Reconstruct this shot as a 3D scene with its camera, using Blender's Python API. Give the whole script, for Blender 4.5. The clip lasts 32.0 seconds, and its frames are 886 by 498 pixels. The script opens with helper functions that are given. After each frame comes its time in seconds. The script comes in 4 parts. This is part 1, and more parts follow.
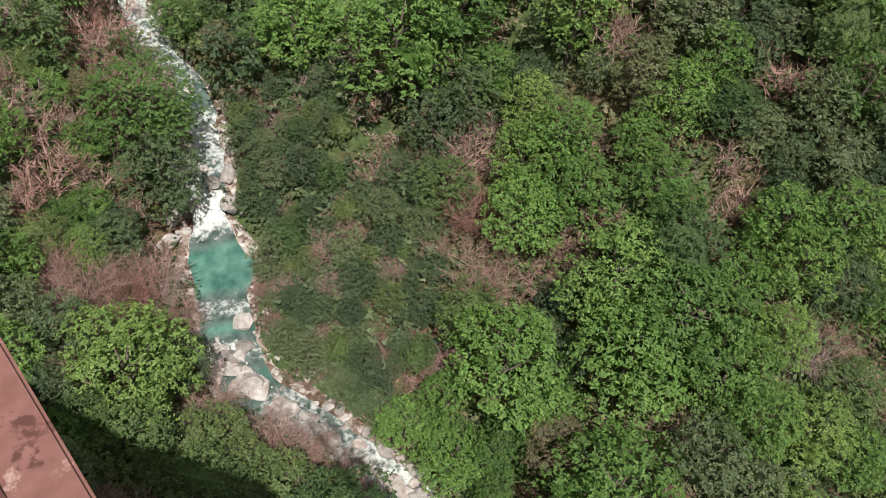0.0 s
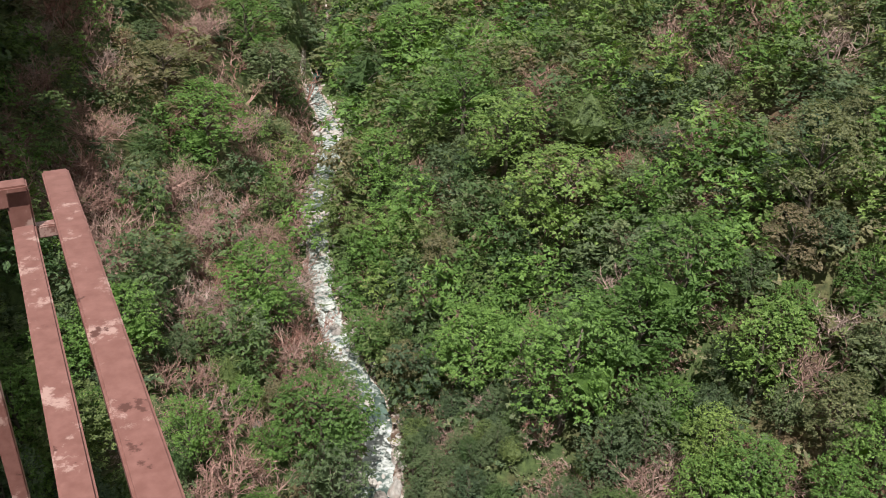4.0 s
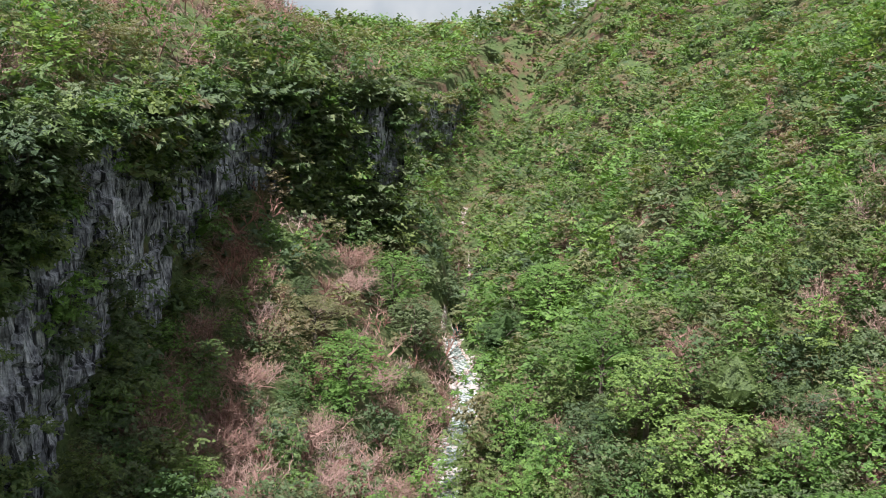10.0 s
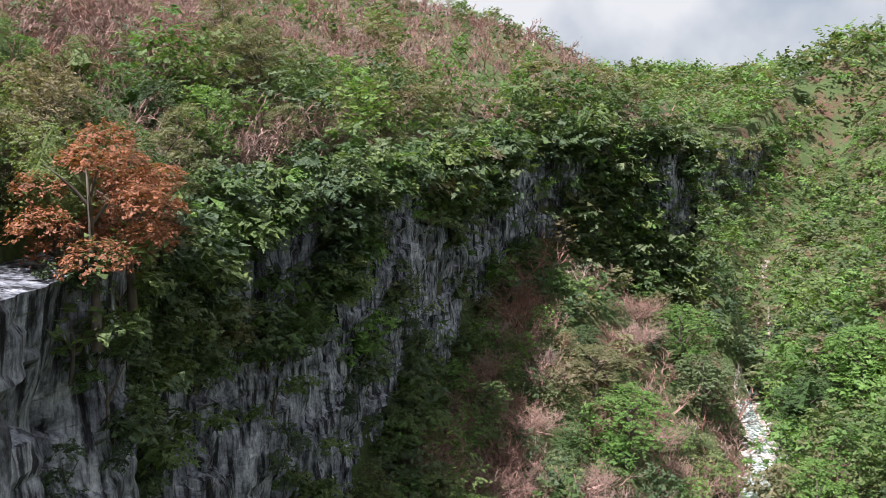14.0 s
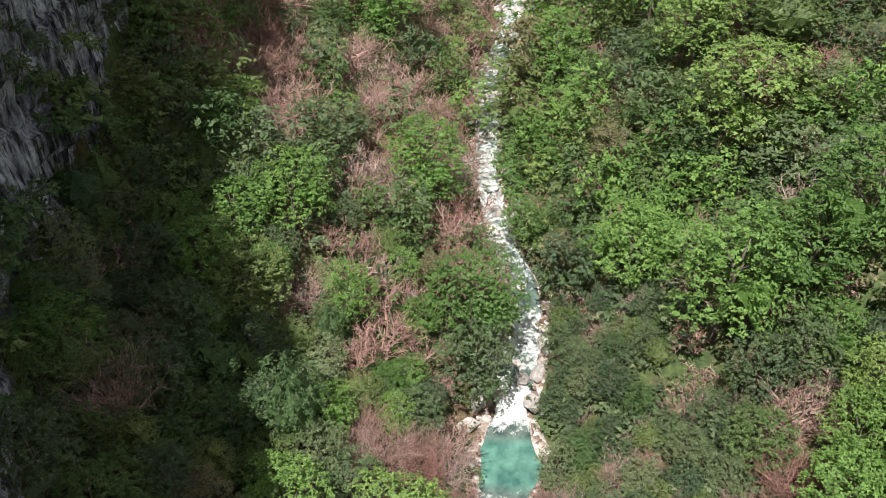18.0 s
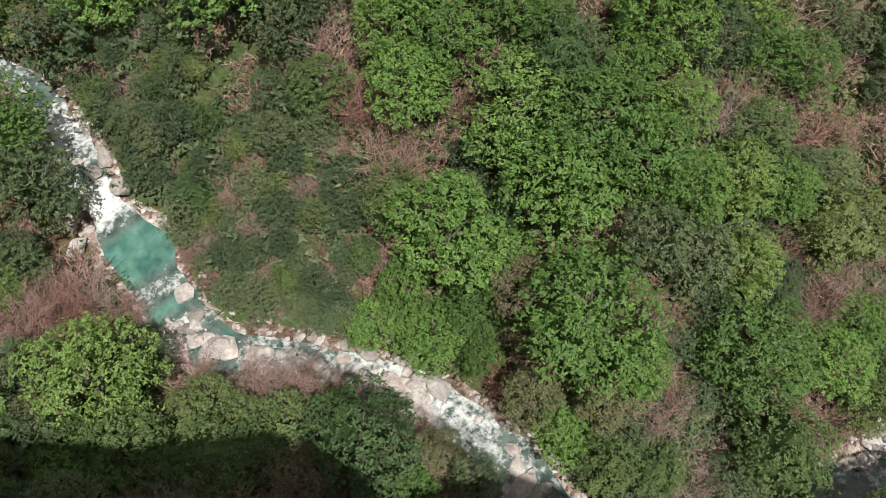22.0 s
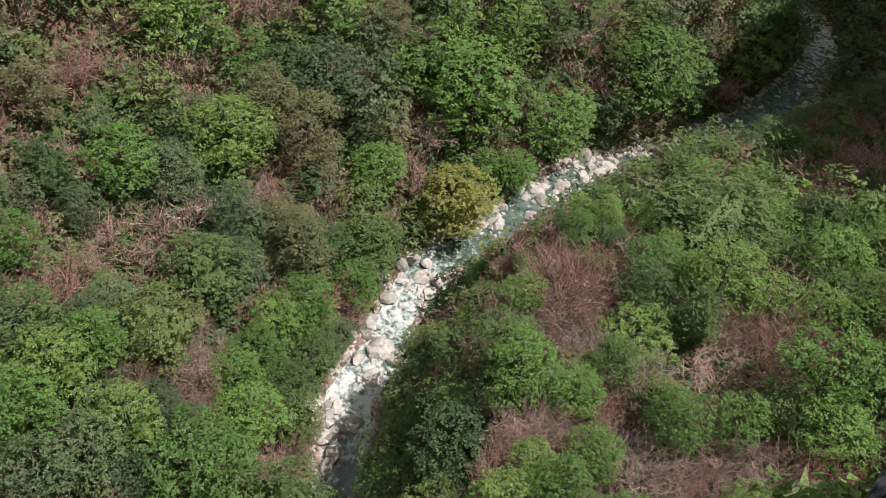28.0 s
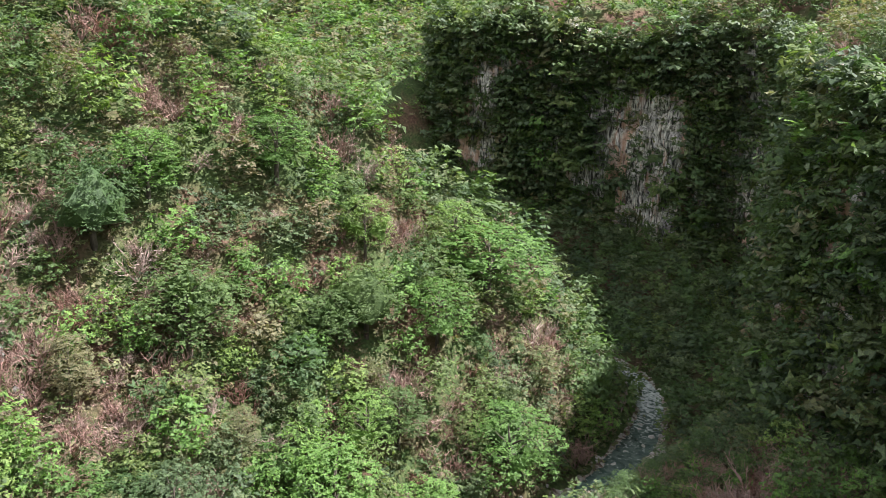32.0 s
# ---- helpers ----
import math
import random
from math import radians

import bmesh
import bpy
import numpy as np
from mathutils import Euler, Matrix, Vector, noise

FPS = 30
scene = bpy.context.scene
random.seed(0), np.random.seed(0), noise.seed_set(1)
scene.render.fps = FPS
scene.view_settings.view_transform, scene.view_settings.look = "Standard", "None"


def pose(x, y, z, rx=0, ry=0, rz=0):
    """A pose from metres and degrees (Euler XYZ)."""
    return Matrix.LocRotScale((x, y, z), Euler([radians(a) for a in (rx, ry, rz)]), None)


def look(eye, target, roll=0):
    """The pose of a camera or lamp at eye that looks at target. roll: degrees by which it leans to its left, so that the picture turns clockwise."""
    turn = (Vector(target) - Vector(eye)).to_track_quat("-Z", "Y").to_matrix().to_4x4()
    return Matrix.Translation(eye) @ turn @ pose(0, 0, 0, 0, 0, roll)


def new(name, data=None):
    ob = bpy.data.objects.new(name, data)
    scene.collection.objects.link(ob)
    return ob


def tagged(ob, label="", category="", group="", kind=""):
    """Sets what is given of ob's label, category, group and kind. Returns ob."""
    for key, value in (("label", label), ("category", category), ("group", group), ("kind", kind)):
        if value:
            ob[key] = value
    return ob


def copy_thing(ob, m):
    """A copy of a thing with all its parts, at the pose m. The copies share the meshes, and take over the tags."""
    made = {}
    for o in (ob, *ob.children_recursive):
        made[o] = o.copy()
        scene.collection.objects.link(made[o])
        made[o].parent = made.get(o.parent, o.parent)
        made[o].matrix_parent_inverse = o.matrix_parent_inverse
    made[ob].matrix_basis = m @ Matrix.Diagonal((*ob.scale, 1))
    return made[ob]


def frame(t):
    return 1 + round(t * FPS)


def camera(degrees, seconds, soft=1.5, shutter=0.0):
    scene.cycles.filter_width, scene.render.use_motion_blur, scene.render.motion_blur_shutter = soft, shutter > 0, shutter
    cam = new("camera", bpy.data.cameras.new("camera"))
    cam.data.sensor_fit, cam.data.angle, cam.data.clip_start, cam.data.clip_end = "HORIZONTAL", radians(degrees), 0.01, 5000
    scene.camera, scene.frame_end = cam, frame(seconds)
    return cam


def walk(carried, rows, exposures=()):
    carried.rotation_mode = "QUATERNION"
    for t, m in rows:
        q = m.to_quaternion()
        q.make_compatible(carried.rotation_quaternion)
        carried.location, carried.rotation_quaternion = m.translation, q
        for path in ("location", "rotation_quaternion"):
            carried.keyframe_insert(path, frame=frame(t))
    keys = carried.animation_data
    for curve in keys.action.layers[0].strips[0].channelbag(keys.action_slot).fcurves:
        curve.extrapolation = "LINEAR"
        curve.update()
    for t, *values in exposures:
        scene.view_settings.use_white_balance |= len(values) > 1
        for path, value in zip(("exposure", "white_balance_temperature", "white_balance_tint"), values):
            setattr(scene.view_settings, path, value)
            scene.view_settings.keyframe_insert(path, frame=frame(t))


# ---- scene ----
cam = camera(57.9, 32.0, soft=0.5)
EYE = Vector((0.0, 0.0, 90.0))

# seconds, compass turn from +y, rise, lean
PATH = [
    (0, 27.41, -48.90, 11.58), (0.5, 23.66, -45.63, 9.12), (1, 20.73, -42.43, 7.92), (1.5, 18.11, -38.94, 6.67),
    (2, 15.71, -35.62, 5.78), (2.5, 13.50, -32.97, 5.18), (3, 11.50, -30.96, 4.56), (3.5, 9.78, -29.31, 3.77),
    (5.5, 6.38, -22.18, 1.37), (6, 6.02, -20.01, 1.25), (6.5, 5.60, -17.84, 1.27), (7, 4.94, -15.74, 1.25),
    (7.5, 4.13, -14.16, 1.19), (8, 3.00, -13.28, 1.07), (8.5, 1.48, -12.70, 0.92), (9, -0.00, -11.92, 0.93),
    (9.5, -1.16, -11.02, 1.22), (10, -2.41, -10.01, 1.34), (10.5, -4.57, -9.04, 1.42), (11, -7.77, -8.25, 1.57),
    (11.5, -11.00, -7.61, 1.61), (12, -13.88, -7.14, 1.37), (12.5, -16.87, -6.74, 0.83), (13, -20.20, -6.33, 0.29),
    (13.5, -23.37, -6.13, 0.10), (15.5, -18.78, -13.28, 1.25), (16, -15.97, -16.64, 1.44), (16.5, -13.68, -20.73, 1.47),
    (17, -11.18, -25.65, 1.82), (17.5, -8.35, -31.24, 1.78), (18, -5.29, -36.62, 1.32), (18.5, -1.42, -40.93, 1.54),
    (19, 3.48, -44.06, 1.18), (19.5, 8.52, -46.70, 0.14), (20, 13.40, -48.99, -1.11), (20.5, 18.97, -51.14, -2.06),
    (21, 25.33, -53.24, -2.33), (21.5, 31.34, -55.20, -2.65), (22, 37.01, -57.39, -2.83), (22.5, 41.89, -59.55, -2.42),
    (23, 46.53, -61.50, -1.80), (23.5, 51.47, -63.07, -0.74), (24, 56.91, -64.07, 0.85), (24.5, 62.36, -64.57, 2.11),
    (26.5, 94.97, -55.76, 5.75), (27, 101.06, -52.18, 5.78), (27.5, 105.67, -48.70, 6.24), (28, 109.03, -44.92, 6.21),
    (28.5, 111.43, -41.13, 5.81), (29, 113.25, -37.50, 5.10), (29.5, 114.77, -34.20, 4.49), (30, 115.95, -31.14, 4.21),
    (30.5, 116.79, -27.89, 4.10), (31, 117.30, -24.33, 3.81), (31.5, 117.71, -20.40, 3.29), (32, 118.30, -16.62, 2.50),
]
# small sway of the arm while the handrail passes by: seconds, x, y, z
SWAY = [(0.0, 0.122, 0.0, -0.15), (2.0, 0.103, 0.0, -0.13), (3.5, 0.06, -0.02, -0.12), (6.0, 0.0, 0.0, 0.0), (7.0, -0.045, 0.0, 0.03), (8.0, -0.13, 0.01, 0.1), (9.0, -0.15, 0.01, 0.16), (9.5, -0.14, 0.02, 0.18), (12.0, 0.4, 0.27, 0.2), (14.5, 1.1, 0.6, 0.2), (32.0, 1.1, 0.6, 0.2)]


def sway(t):
    ts = [r[0] for r in SWAY]
    return Vector([float(np.interp(t, ts, [r[k] for r in SWAY])) for k in (1, 2, 3)])


def aimed(t, az, el, lean):
    a, e = radians(az), radians(el)
    eye = EYE + sway(t)
    return look(eye, eye + Vector((math.sin(a) * math.cos(e), math.cos(a) * math.cos(e), math.sin(e))), lean)


EXPOSURES = ((0.0, 0.27, 6500, 10), (3.5, 0.38, 6500, 10), (6.0, 0.66, 6400, 10), (9.0, 0.92, 6200, 12), (13.0, 0.88, 6100, 14), (15.5, 1.1, 6100, 15), (17.0, 1.03, 6250, 13),
             (18.5, 0.58, 6450, 10), (20.0, 0.40, 6500, 10), (24.0, 0.18, 6500, 10), (27.0, 0.2, 6500, 11), (30.0, 0.8, 6400, 10), (31.0, 1.0, 6250, 10), (32.0, 1.44, 6100, 11))
walk(cam, [(t, aimed(t, a, e, r)) for t, a, e, r in PATH], EXPOSURES)

# ---- sky and sun ----
SUN_AZ, SUN_EL = 196.0, 61.5
world = bpy.data.worlds.new("sky")
scene.world = world
world.use_nodes = True
wn, wl = world.node_tree.nodes, world.node_tree.links
wn.clear()
sky = wn.new("ShaderNodeTexSky")
sky.sky_type, sky.sun_disc = "NISHITA", False
sky.sun_elevation, sky.sun_rotation = radians(SUN_EL), radians(SUN_AZ)
sky.dust_density, sky.air_density = 1.5, 1.0
tc = wn.new("ShaderNodeTexCoord")
cn = wn.new("ShaderNodeTexNoise")
cn.inputs["Scale"].default_value, cn.inputs["Detail"].default_value = 2.2, 6.0
cr = wn.new("ShaderNodeValToRGB")
cr.color_ramp.elements[0].position, cr.color_ramp.elements[1].position = 0.3, 0.46
cm = wn.new("ShaderNodeMixRGB")
cm.inputs[2].default_value = (11.0, 11.0, 10.7, 1)
bg = wn.new("ShaderNodeBackground")
bg.inputs["Strength"].default_value = 0.04
wo = wn.new("ShaderNodeOutputWorld")
wl.new(tc.outputs["Generated"], cn.inputs["Vector"])
wl.new(cn.outputs["Fac"], cr.inputs[0])
wl.new(cr.outputs[0], cm.inputs[0])
wl.new(sky.outputs[0], cm.inputs[1])
wl.new(cm.outputs[0], bg.inputs["Color"])
wl.new(bg.outputs[0], wo.inputs["Surface"])
sun = bpy.data.lights.new("sun", "SUN")
sun.energy, sun.angle, sun.color = 5.0, radians(0.55), (1.0, 0.95, 0.87)
sa, se = radians(SUN_AZ), radians(SUN_EL)
tosun = Vector((math.sin(sa) * math.cos(se), math.cos(sa) * math.cos(se), math.sin(se)))
new("sun", sun).matrix_world = look(tosun * 400, (0, 0, 0))

# ---- materials ----


def shader(name):
    m = bpy.data.materials.new(name)
    m.use_nodes = True
    nt = m.node_tree
    nt.nodes.clear()
    out = nt.nodes.new("ShaderNodeOutputMaterial")
    return m, nt, out


def node(nt, kind, **values):
    n = nt.nodes.new(kind)
    for key, value in values.items():
        n.inputs[key.replace("_", " ")].default_value = value
    return n


def ramp(nt, source, stops):
    r = nt.nodes.new("ShaderNodeValToRGB")
    els = r.color_ramp.elements
    while len(els) < len(stops):
        els.new(0.5)
    for e, (p, c) in zip(els, stops):
        e.position, e.color = p, (*c, 1)
    nt.links.new(source, r.inputs[0])
    return r.outputs[0]


def mixc(nt, fac, a, b, mode="MIX"):
    m = nt.nodes.new("ShaderNodeMixRGB")
    m.blend_type = mode
    for sock, v in ((m.inputs[0], fac), (m.inputs[1], a), (m.inputs[2], b)):
        if isinstance(v, (int, float)):
            sock.default_value = v
        elif isinstance(v, tuple):
            sock.default_value = (*v, 1)
        else:
            nt.links.new(v, sock)
    return m.outputs[0]


def noise_of(nt, scale, detail=5.0, stretch=None, rough=0.6):
    pos = nt.nodes.new("ShaderNodeNewGeometry").outputs["Position"]
    if stretch:
        mp = nt.nodes.new("ShaderNodeMapping")
        mp.inputs["Scale"].default_value = stretch
        nt.links.new(pos, mp.inputs["Vector"])
        pos = mp.outputs[0]
    n = node(nt, "ShaderNodeTexNoise", Scale=scale, Detail=detail, Roughness=rough)
    nt.links.new(pos, n.inputs["Vector"])
    return n.outputs["Fac"]


def joined_mesh(name, rows, mat, seed):
    """Many plants in one mesh, each with a tint of its own."""
    own = np.random.RandomState(seed).rand(len(rows))
    return tri_mesh(name, np.concatenate(rows), mat, np.repeat(own, [len(q) for q in rows]))


def plant_random(nt):
    """0 to 1: of the object, or of the plant within a joined mesh."""
    info = nt.nodes.new("ShaderNodeObjectInfo").outputs["Random"]
    at = nt.nodes.new("ShaderNodeAttribute")
    at.attribute_name = "plant"
    add = nt.nodes.new("ShaderNodeMath")
    add.operation = "ADD"
    nt.links.new(info, add.inputs[0])
    nt.links.new(at.outputs["Fac"], add.inputs[1])
    fr = nt.nodes.new("ShaderNodeMath")
    fr.operation = "FRACT"
    nt.links.new(add.outputs[0], fr.inputs[0])
    return fr.outputs[0]


def leaf_material(name, stops, glow=0.36):
    """Leaves: each tree, clump and leaf a little different; light comes through."""
    m, nt, out = shader(name)
    info = plant_random(nt)
    geo = nt.nodes.new("ShaderNodeNewGeometry")
    tree = ramp(nt, info, stops)
    clump = ramp(nt, geo.outputs["Random Per Island"], [(0.0, (0.78, 0.8, 0.78)), (0.55, (1.0, 1.0, 1.0)), (1.0, (1.25, 1.2, 1.12))])
    col = mixc(nt, 1.0, tree, clump, "MULTIPLY")
    vor = node(nt, "ShaderNodeTexVoronoi", Scale=7.5, Randomness=1.0)
    nt.links.new(geo.outputs["Position"], vor.inputs["Vector"])
    sep = nt.nodes.new("ShaderNodeSeparateColor")
    nt.links.new(vor.outputs["Color"], sep.inputs[0])
    leaf = ramp(nt, sep.outputs[0], [(0.0, (0.5, 0.55, 0.5)), (0.5, (0.97, 0.98, 0.97)), (1.0, (1.55, 1.48, 1.38))])
    col = mixc(nt, 0.85, col, leaf, "MULTIPLY")
    broad = noise_of(nt, 0.35, 3)
    col = mixc(nt, 0.7, col, ramp(nt, broad, [(0.3, (0.72, 0.75, 0.75)), (0.7, (1.25, 1.2, 1.1))]), "MULTIPLY")
    b = node(nt, "ShaderNodeBump", Strength=0.45, Distance=0.12)
    nt.links.new(vor.outputs["Distance"], b.inputs["Height"])
    b.invert = True
    d = node(nt, "ShaderNodeBsdfPrincipled", Roughness=0.5)
    d.inputs["Specular IOR Level"].default_value = 0.3
    t = nt.nodes.new("ShaderNodeBsdfTranslucent")
    mix = nt.nodes.new("ShaderNodeMixShader")
    mix.inputs[0].default_value = glow
    nt.links.new(col, d.inputs["Base Color"])
    nt.links.new(b.outputs[0], d.inputs["Normal"])
    nt.links.new(mixc(nt, 1.0, col, (1.15, 1.25, 0.6), "MULTIPLY"), t.inputs["Color"])
    nt.links.new(d.outputs[0], mix.inputs[1])
    nt.links.new(t.outputs[0], mix.inputs[2])
    nt.links.new(mix.outputs[0], out.inputs[0])
    return m


def surface(nt, out, col, rough=0.85, height=None, strength=0.4, dist=0.2, spec=0.25):
    p = nt.nodes.new("ShaderNodeBsdfPrincipled")
    p.inputs["Specular IOR Level"].default_value = spec
    if isinstance(rough, (int, float)):
        p.inputs["Roughness"].default_value = rough
    else:
        nt.links.new(rough, p.inputs["Roughness"])
    if isinstance(col, tuple):
        p.inputs["Base Color"].default_value = (*col, 1)
    else:
        nt.links.new(col, p.inputs["Base Color"])
    if height is not None:
        b = node(nt, "ShaderNodeBump", Strength=strength, Distance=dist)
        nt.links.new(height, b.inputs["Height"])
        nt.links.new(b.outputs[0], p.inputs["Normal"])
    nt.links.new(p.outputs[0], out.inputs[0])
    return p


LEAF = {
    "bright": leaf_material("spring_leaves", [(0.0, (0.092, 0.172, 0.052)), (0.35, (0.127, 0.232, 0.065)), (0.7, (0.157, 0.274, 0.08)), (1.0, (0.188, 0.27, 0.088))]),
    "mid": leaf_material("green_leaves", [(0.0, (0.07, 0.125, 0.055)), (0.5, (0.112, 0.172, 0.068)), (1.0, (0.155, 0.2, 0.08))]),
    "dark": leaf_material("dark_leaves", [(0.0, (0.055, 0.09, 0.052)), (0.5, (0.098, 0.142, 0.074)), (1.0, (0.145, 0.18, 0.1))], 0.25),
    "olive": leaf_material("olive_leaves", [(0.0, (0.155, 0.175, 0.096)), (0.5, (0.19, 0.19, 0.114)), (1.0, (0.21, 0.17, 0.126))]),
    "yellow": leaf_material("yellow_leaves", [(0.0, (0.24, 0.27, 0.084)), (1.0, (0.28, 0.28, 0.096))]),
    "orange": leaf_material("rust_leaves", [(0.0, (0.26, 0.11, 0.072)), (1.0, (0.33, 0.145, 0.09))]),
}


def bark_material():
    m, nt, out = shader("bark")
    n = noise_of(nt, 1.4, 6, (1, 1, 0.3))
    surface(nt, out, ramp(nt, n, [(0.3, (0.05, 0.04, 0.032)), (0.7, (0.17, 0.145, 0.12))]), 0.9, n, 0.5, 0.05)
    return m


def twig_material():
    m, nt, out = shader("bare_twigs")
    info = plant_random(nt)
    isl = nt.nodes.new("ShaderNodeNewGeometry").outputs["Random Per Island"]
    col = ramp(nt, info, [(0.0, (0.26, 0.13, 0.107)), (0.35, (0.36, 0.24, 0.213)), (0.7, (0.31, 0.19, 0.162)), (1.0, (0.4, 0.305, 0.278))])
    col = mixc(nt, 1.0, col, ramp(nt, isl, [(0.0, (0.55, 0.55, 0.55)), (1.0, (1.3, 1.3, 1.3))]), "MULTIPLY")
    surface(nt, out, col, 0.85)
    return m


def ground_material():
    m, nt, out = shader("forest_floor")
    a, b = noise_of(nt, 0.06, 6), noise_of(nt, 1.1, 6)
    litter = ramp(nt, b, [(0.3, (0.05, 0.032, 0.022)), (0.55, (0.13, 0.075, 0.055)), (0.75, (0.22, 0.14, 0.11))])
    moss = ramp(nt, b, [(0.3, (0.035, 0.055, 0.022)), (0.7, (0.1, 0.14, 0.05))])
    k = ramp(nt, a, [(0.46, (0, 0, 0)), (0.64, (1, 1, 1))])
    surface(nt, out, mixc(nt, k, moss, litter), 0.95, b, 0.8, 0.4)
    return m


def rock_material(name, stops, dark=0.5, rust=None):
    """Limestone: pale broken faces, black water streaks that run down, ledges with moss."""
    m, nt, out = shader(name)
    broad = noise_of(nt, 0.09, 5, (1, 1, 0.8), 0.6)
    face = noise_of(nt, 0.55, 8, (1, 1, 0.55), 0.68)
    streak = noise_of(nt, 0.95, 6, (1, 1, 0.14), 0.62)
    thread = noise_of(nt, 2.6, 4, (1, 1, 0.1), 0.6)
    fine = noise_of(nt, 3.2, 8, (1, 1, 0.8), 0.75)
    ledge = noise_of(nt, 0.7, 5, (0.35, 0.35, 1.6), 0.6)
    col = ramp(nt, face, stops)
    col = mixc(nt, 1.0, col, ramp(nt, streak, [(0.41, (0.1, 0.1, 0.11)), (0.48, (0.8, 0.8, 0.82)), (0.58, (1.15, 1.15, 1.17))]), "MULTIPLY")
    col = mixc(nt, 0.75, col, ramp(nt, thread, [(0.38, (0.25, 0.25, 0.27)), (0.5, (1, 1, 1))]), "MULTIPLY")
    col = mixc(nt, 0.9, col, ramp(nt, broad, [(0.4, (dark, dark, dark * 1.05)), (0.56, (1.05, 1.05, 1.05))]), "MULTIPLY")
    col = mixc(nt, 0.8, col, ramp(nt, fine, [(0.3, (0.5, 0.5, 0.5)), (0.7, (1.25, 1.25, 1.25))]), "MULTIPLY")
    if rust:
        col = mixc(nt, ramp(nt, noise_of(nt, 0.16, 6, (1, 1, 0.16)), [(0.5, (0, 0, 0)), (0.6, (0.8, 0.8, 0.8))]), col, rust)
    col = mixc(nt, ramp(nt, ledge, [(0.6, (0, 0, 0)), (0.68, (0.9, 0.9, 0.9))]), col, (0.04, 0.055, 0.022))
    h = mixc(nt, 0.45, mixc(nt, 0.5, face, fine), ledge)
    surface(nt, out, col, 0.9, h, 0.9, 0.7)
    return m


def boulder_material():
    m, nt, out = shader("pale_limestone")
    info = nt.nodes.new("ShaderNodeObjectInfo").outputs["Random"]
    fine = noise_of(nt, 1.6, 7, None, 0.7)
    spread = noise_of(nt, 0.55, 4, None, 0.7)
    base = ramp(nt, mixc(nt, 0.6, info, spread), [(0.2, (0.2, 0.185, 0.175)), (0.42, (0.36, 0.335, 0.325)), (0.6, (0.52, 0.5, 0.49)), (0.8, (0.3, 0.225, 0.2))])
    col = mixc(nt, 0.7, base, ramp(nt, fine, [(0.3, (0.5, 0.45, 0.42)), (0.6, (1.1, 1.08, 1.06))]), "MULTIPLY")
    surface(nt, out, col, 0.85, fine, 0.6, 0.25)
    return m


def water_material():
    """Clear turquoise pools, white where the stream breaks."""
    m, nt, out = shader("stream_water")
    at = nt.nodes.new("ShaderNodeAttribute")
    at.attribute_name = "foam"
    n = noise_of(nt, 0.9, 7, None, 0.7)
    add = nt.nodes.new("ShaderNodeMath")
    add.operation = "ADD"
    nt.links.new(at.outputs["Fac"], add.inputs[0])
    nt.links.new(n, add.inputs[1])
    k = ramp(nt, add.outputs[0], [(0.82, (0, 0, 0)), (1.05, (1, 1, 1))])
    deep = ramp(nt, noise_of(nt, 0.25, 3), [(0.35, (0.03, 0.1, 0.085)), (0.65, (0.12, 0.26, 0.21))])
    grey = ramp(nt, noise_of(nt, 0.6, 5), [(0.35, (0.035, 0.06, 0.055)), (0.65, (0.13, 0.165, 0.15))])
    deep = mixc(nt, ramp(nt, at.outputs["Fac"], [(0.12, (0, 0, 0)), (0.26, (1, 1, 1))]), deep, grey)
    col = mixc(nt, k, deep, (0.54, 0.56, 0.56))
    rough = ramp(nt, add.outputs[0], [(0.8, (0.08, 0.08, 0.08)), (1.0, (0.7, 0.7, 0.7))])
    surface(nt, out, col, rough, noise_of(nt, 2.5, 6), 0.5, 0.15, 0.5)
    return m


def paint_material():
    """Red-brown paint, sun-bleached and chipped, on steel."""
    m, nt, out = shader("worn_red_paint")
    a, b = noise_of(nt, 9.0, 8, None, 0.75), noise_of(nt, 45.0, 5)
    col = mixc(nt, ramp(nt, b, [(0.35, (0, 0, 0)), (0.7, (1, 1, 1))]), (0.155, 0.068, 0.058), (0.21, 0.1, 0.088))
    col = mixc(nt, ramp(nt, a, [(0.57, (0, 0, 0)), (0.62, (1, 1, 1))]), col, (0.34, 0.22, 0.2))
    col = mixc(nt, ramp(nt, noise_of(nt, 16.0, 6), [(0.64, (0, 0, 0)), (0.67, (1, 1, 1))]), col, (0.085, 0.034, 0.028))
    surface(nt, out, col, 0.5, a, 0.25, 0.002, 0.4)
    return m


BARK, TWIG, FLOOR = bark_material(), twig_material(), ground_material()
GREY_ROCK = rock_material("grey_limestone", [(0.36, (0.1, 0.103, 0.115)), (0.47, (0.29, 0.305, 0.35)), (0.58, (0.52, 0.54, 0.61)), (0.7, (0.74, 0.75, 0.78))], 0.55)
WARM_ROCK = rock_material("warm_limestone", [(0.34, (0.2, 0.19, 0.18)), (0.46, (0.6, 0.56, 0.52)), (0.58, (0.8, 0.78, 0.75)), (0.7, (0.72, 0.42, 0.32))], 0.5, (0.55, 0.33, 0.25))
BOULDER, WATER, PAINT = boulder_material(), water_material(), paint_material()


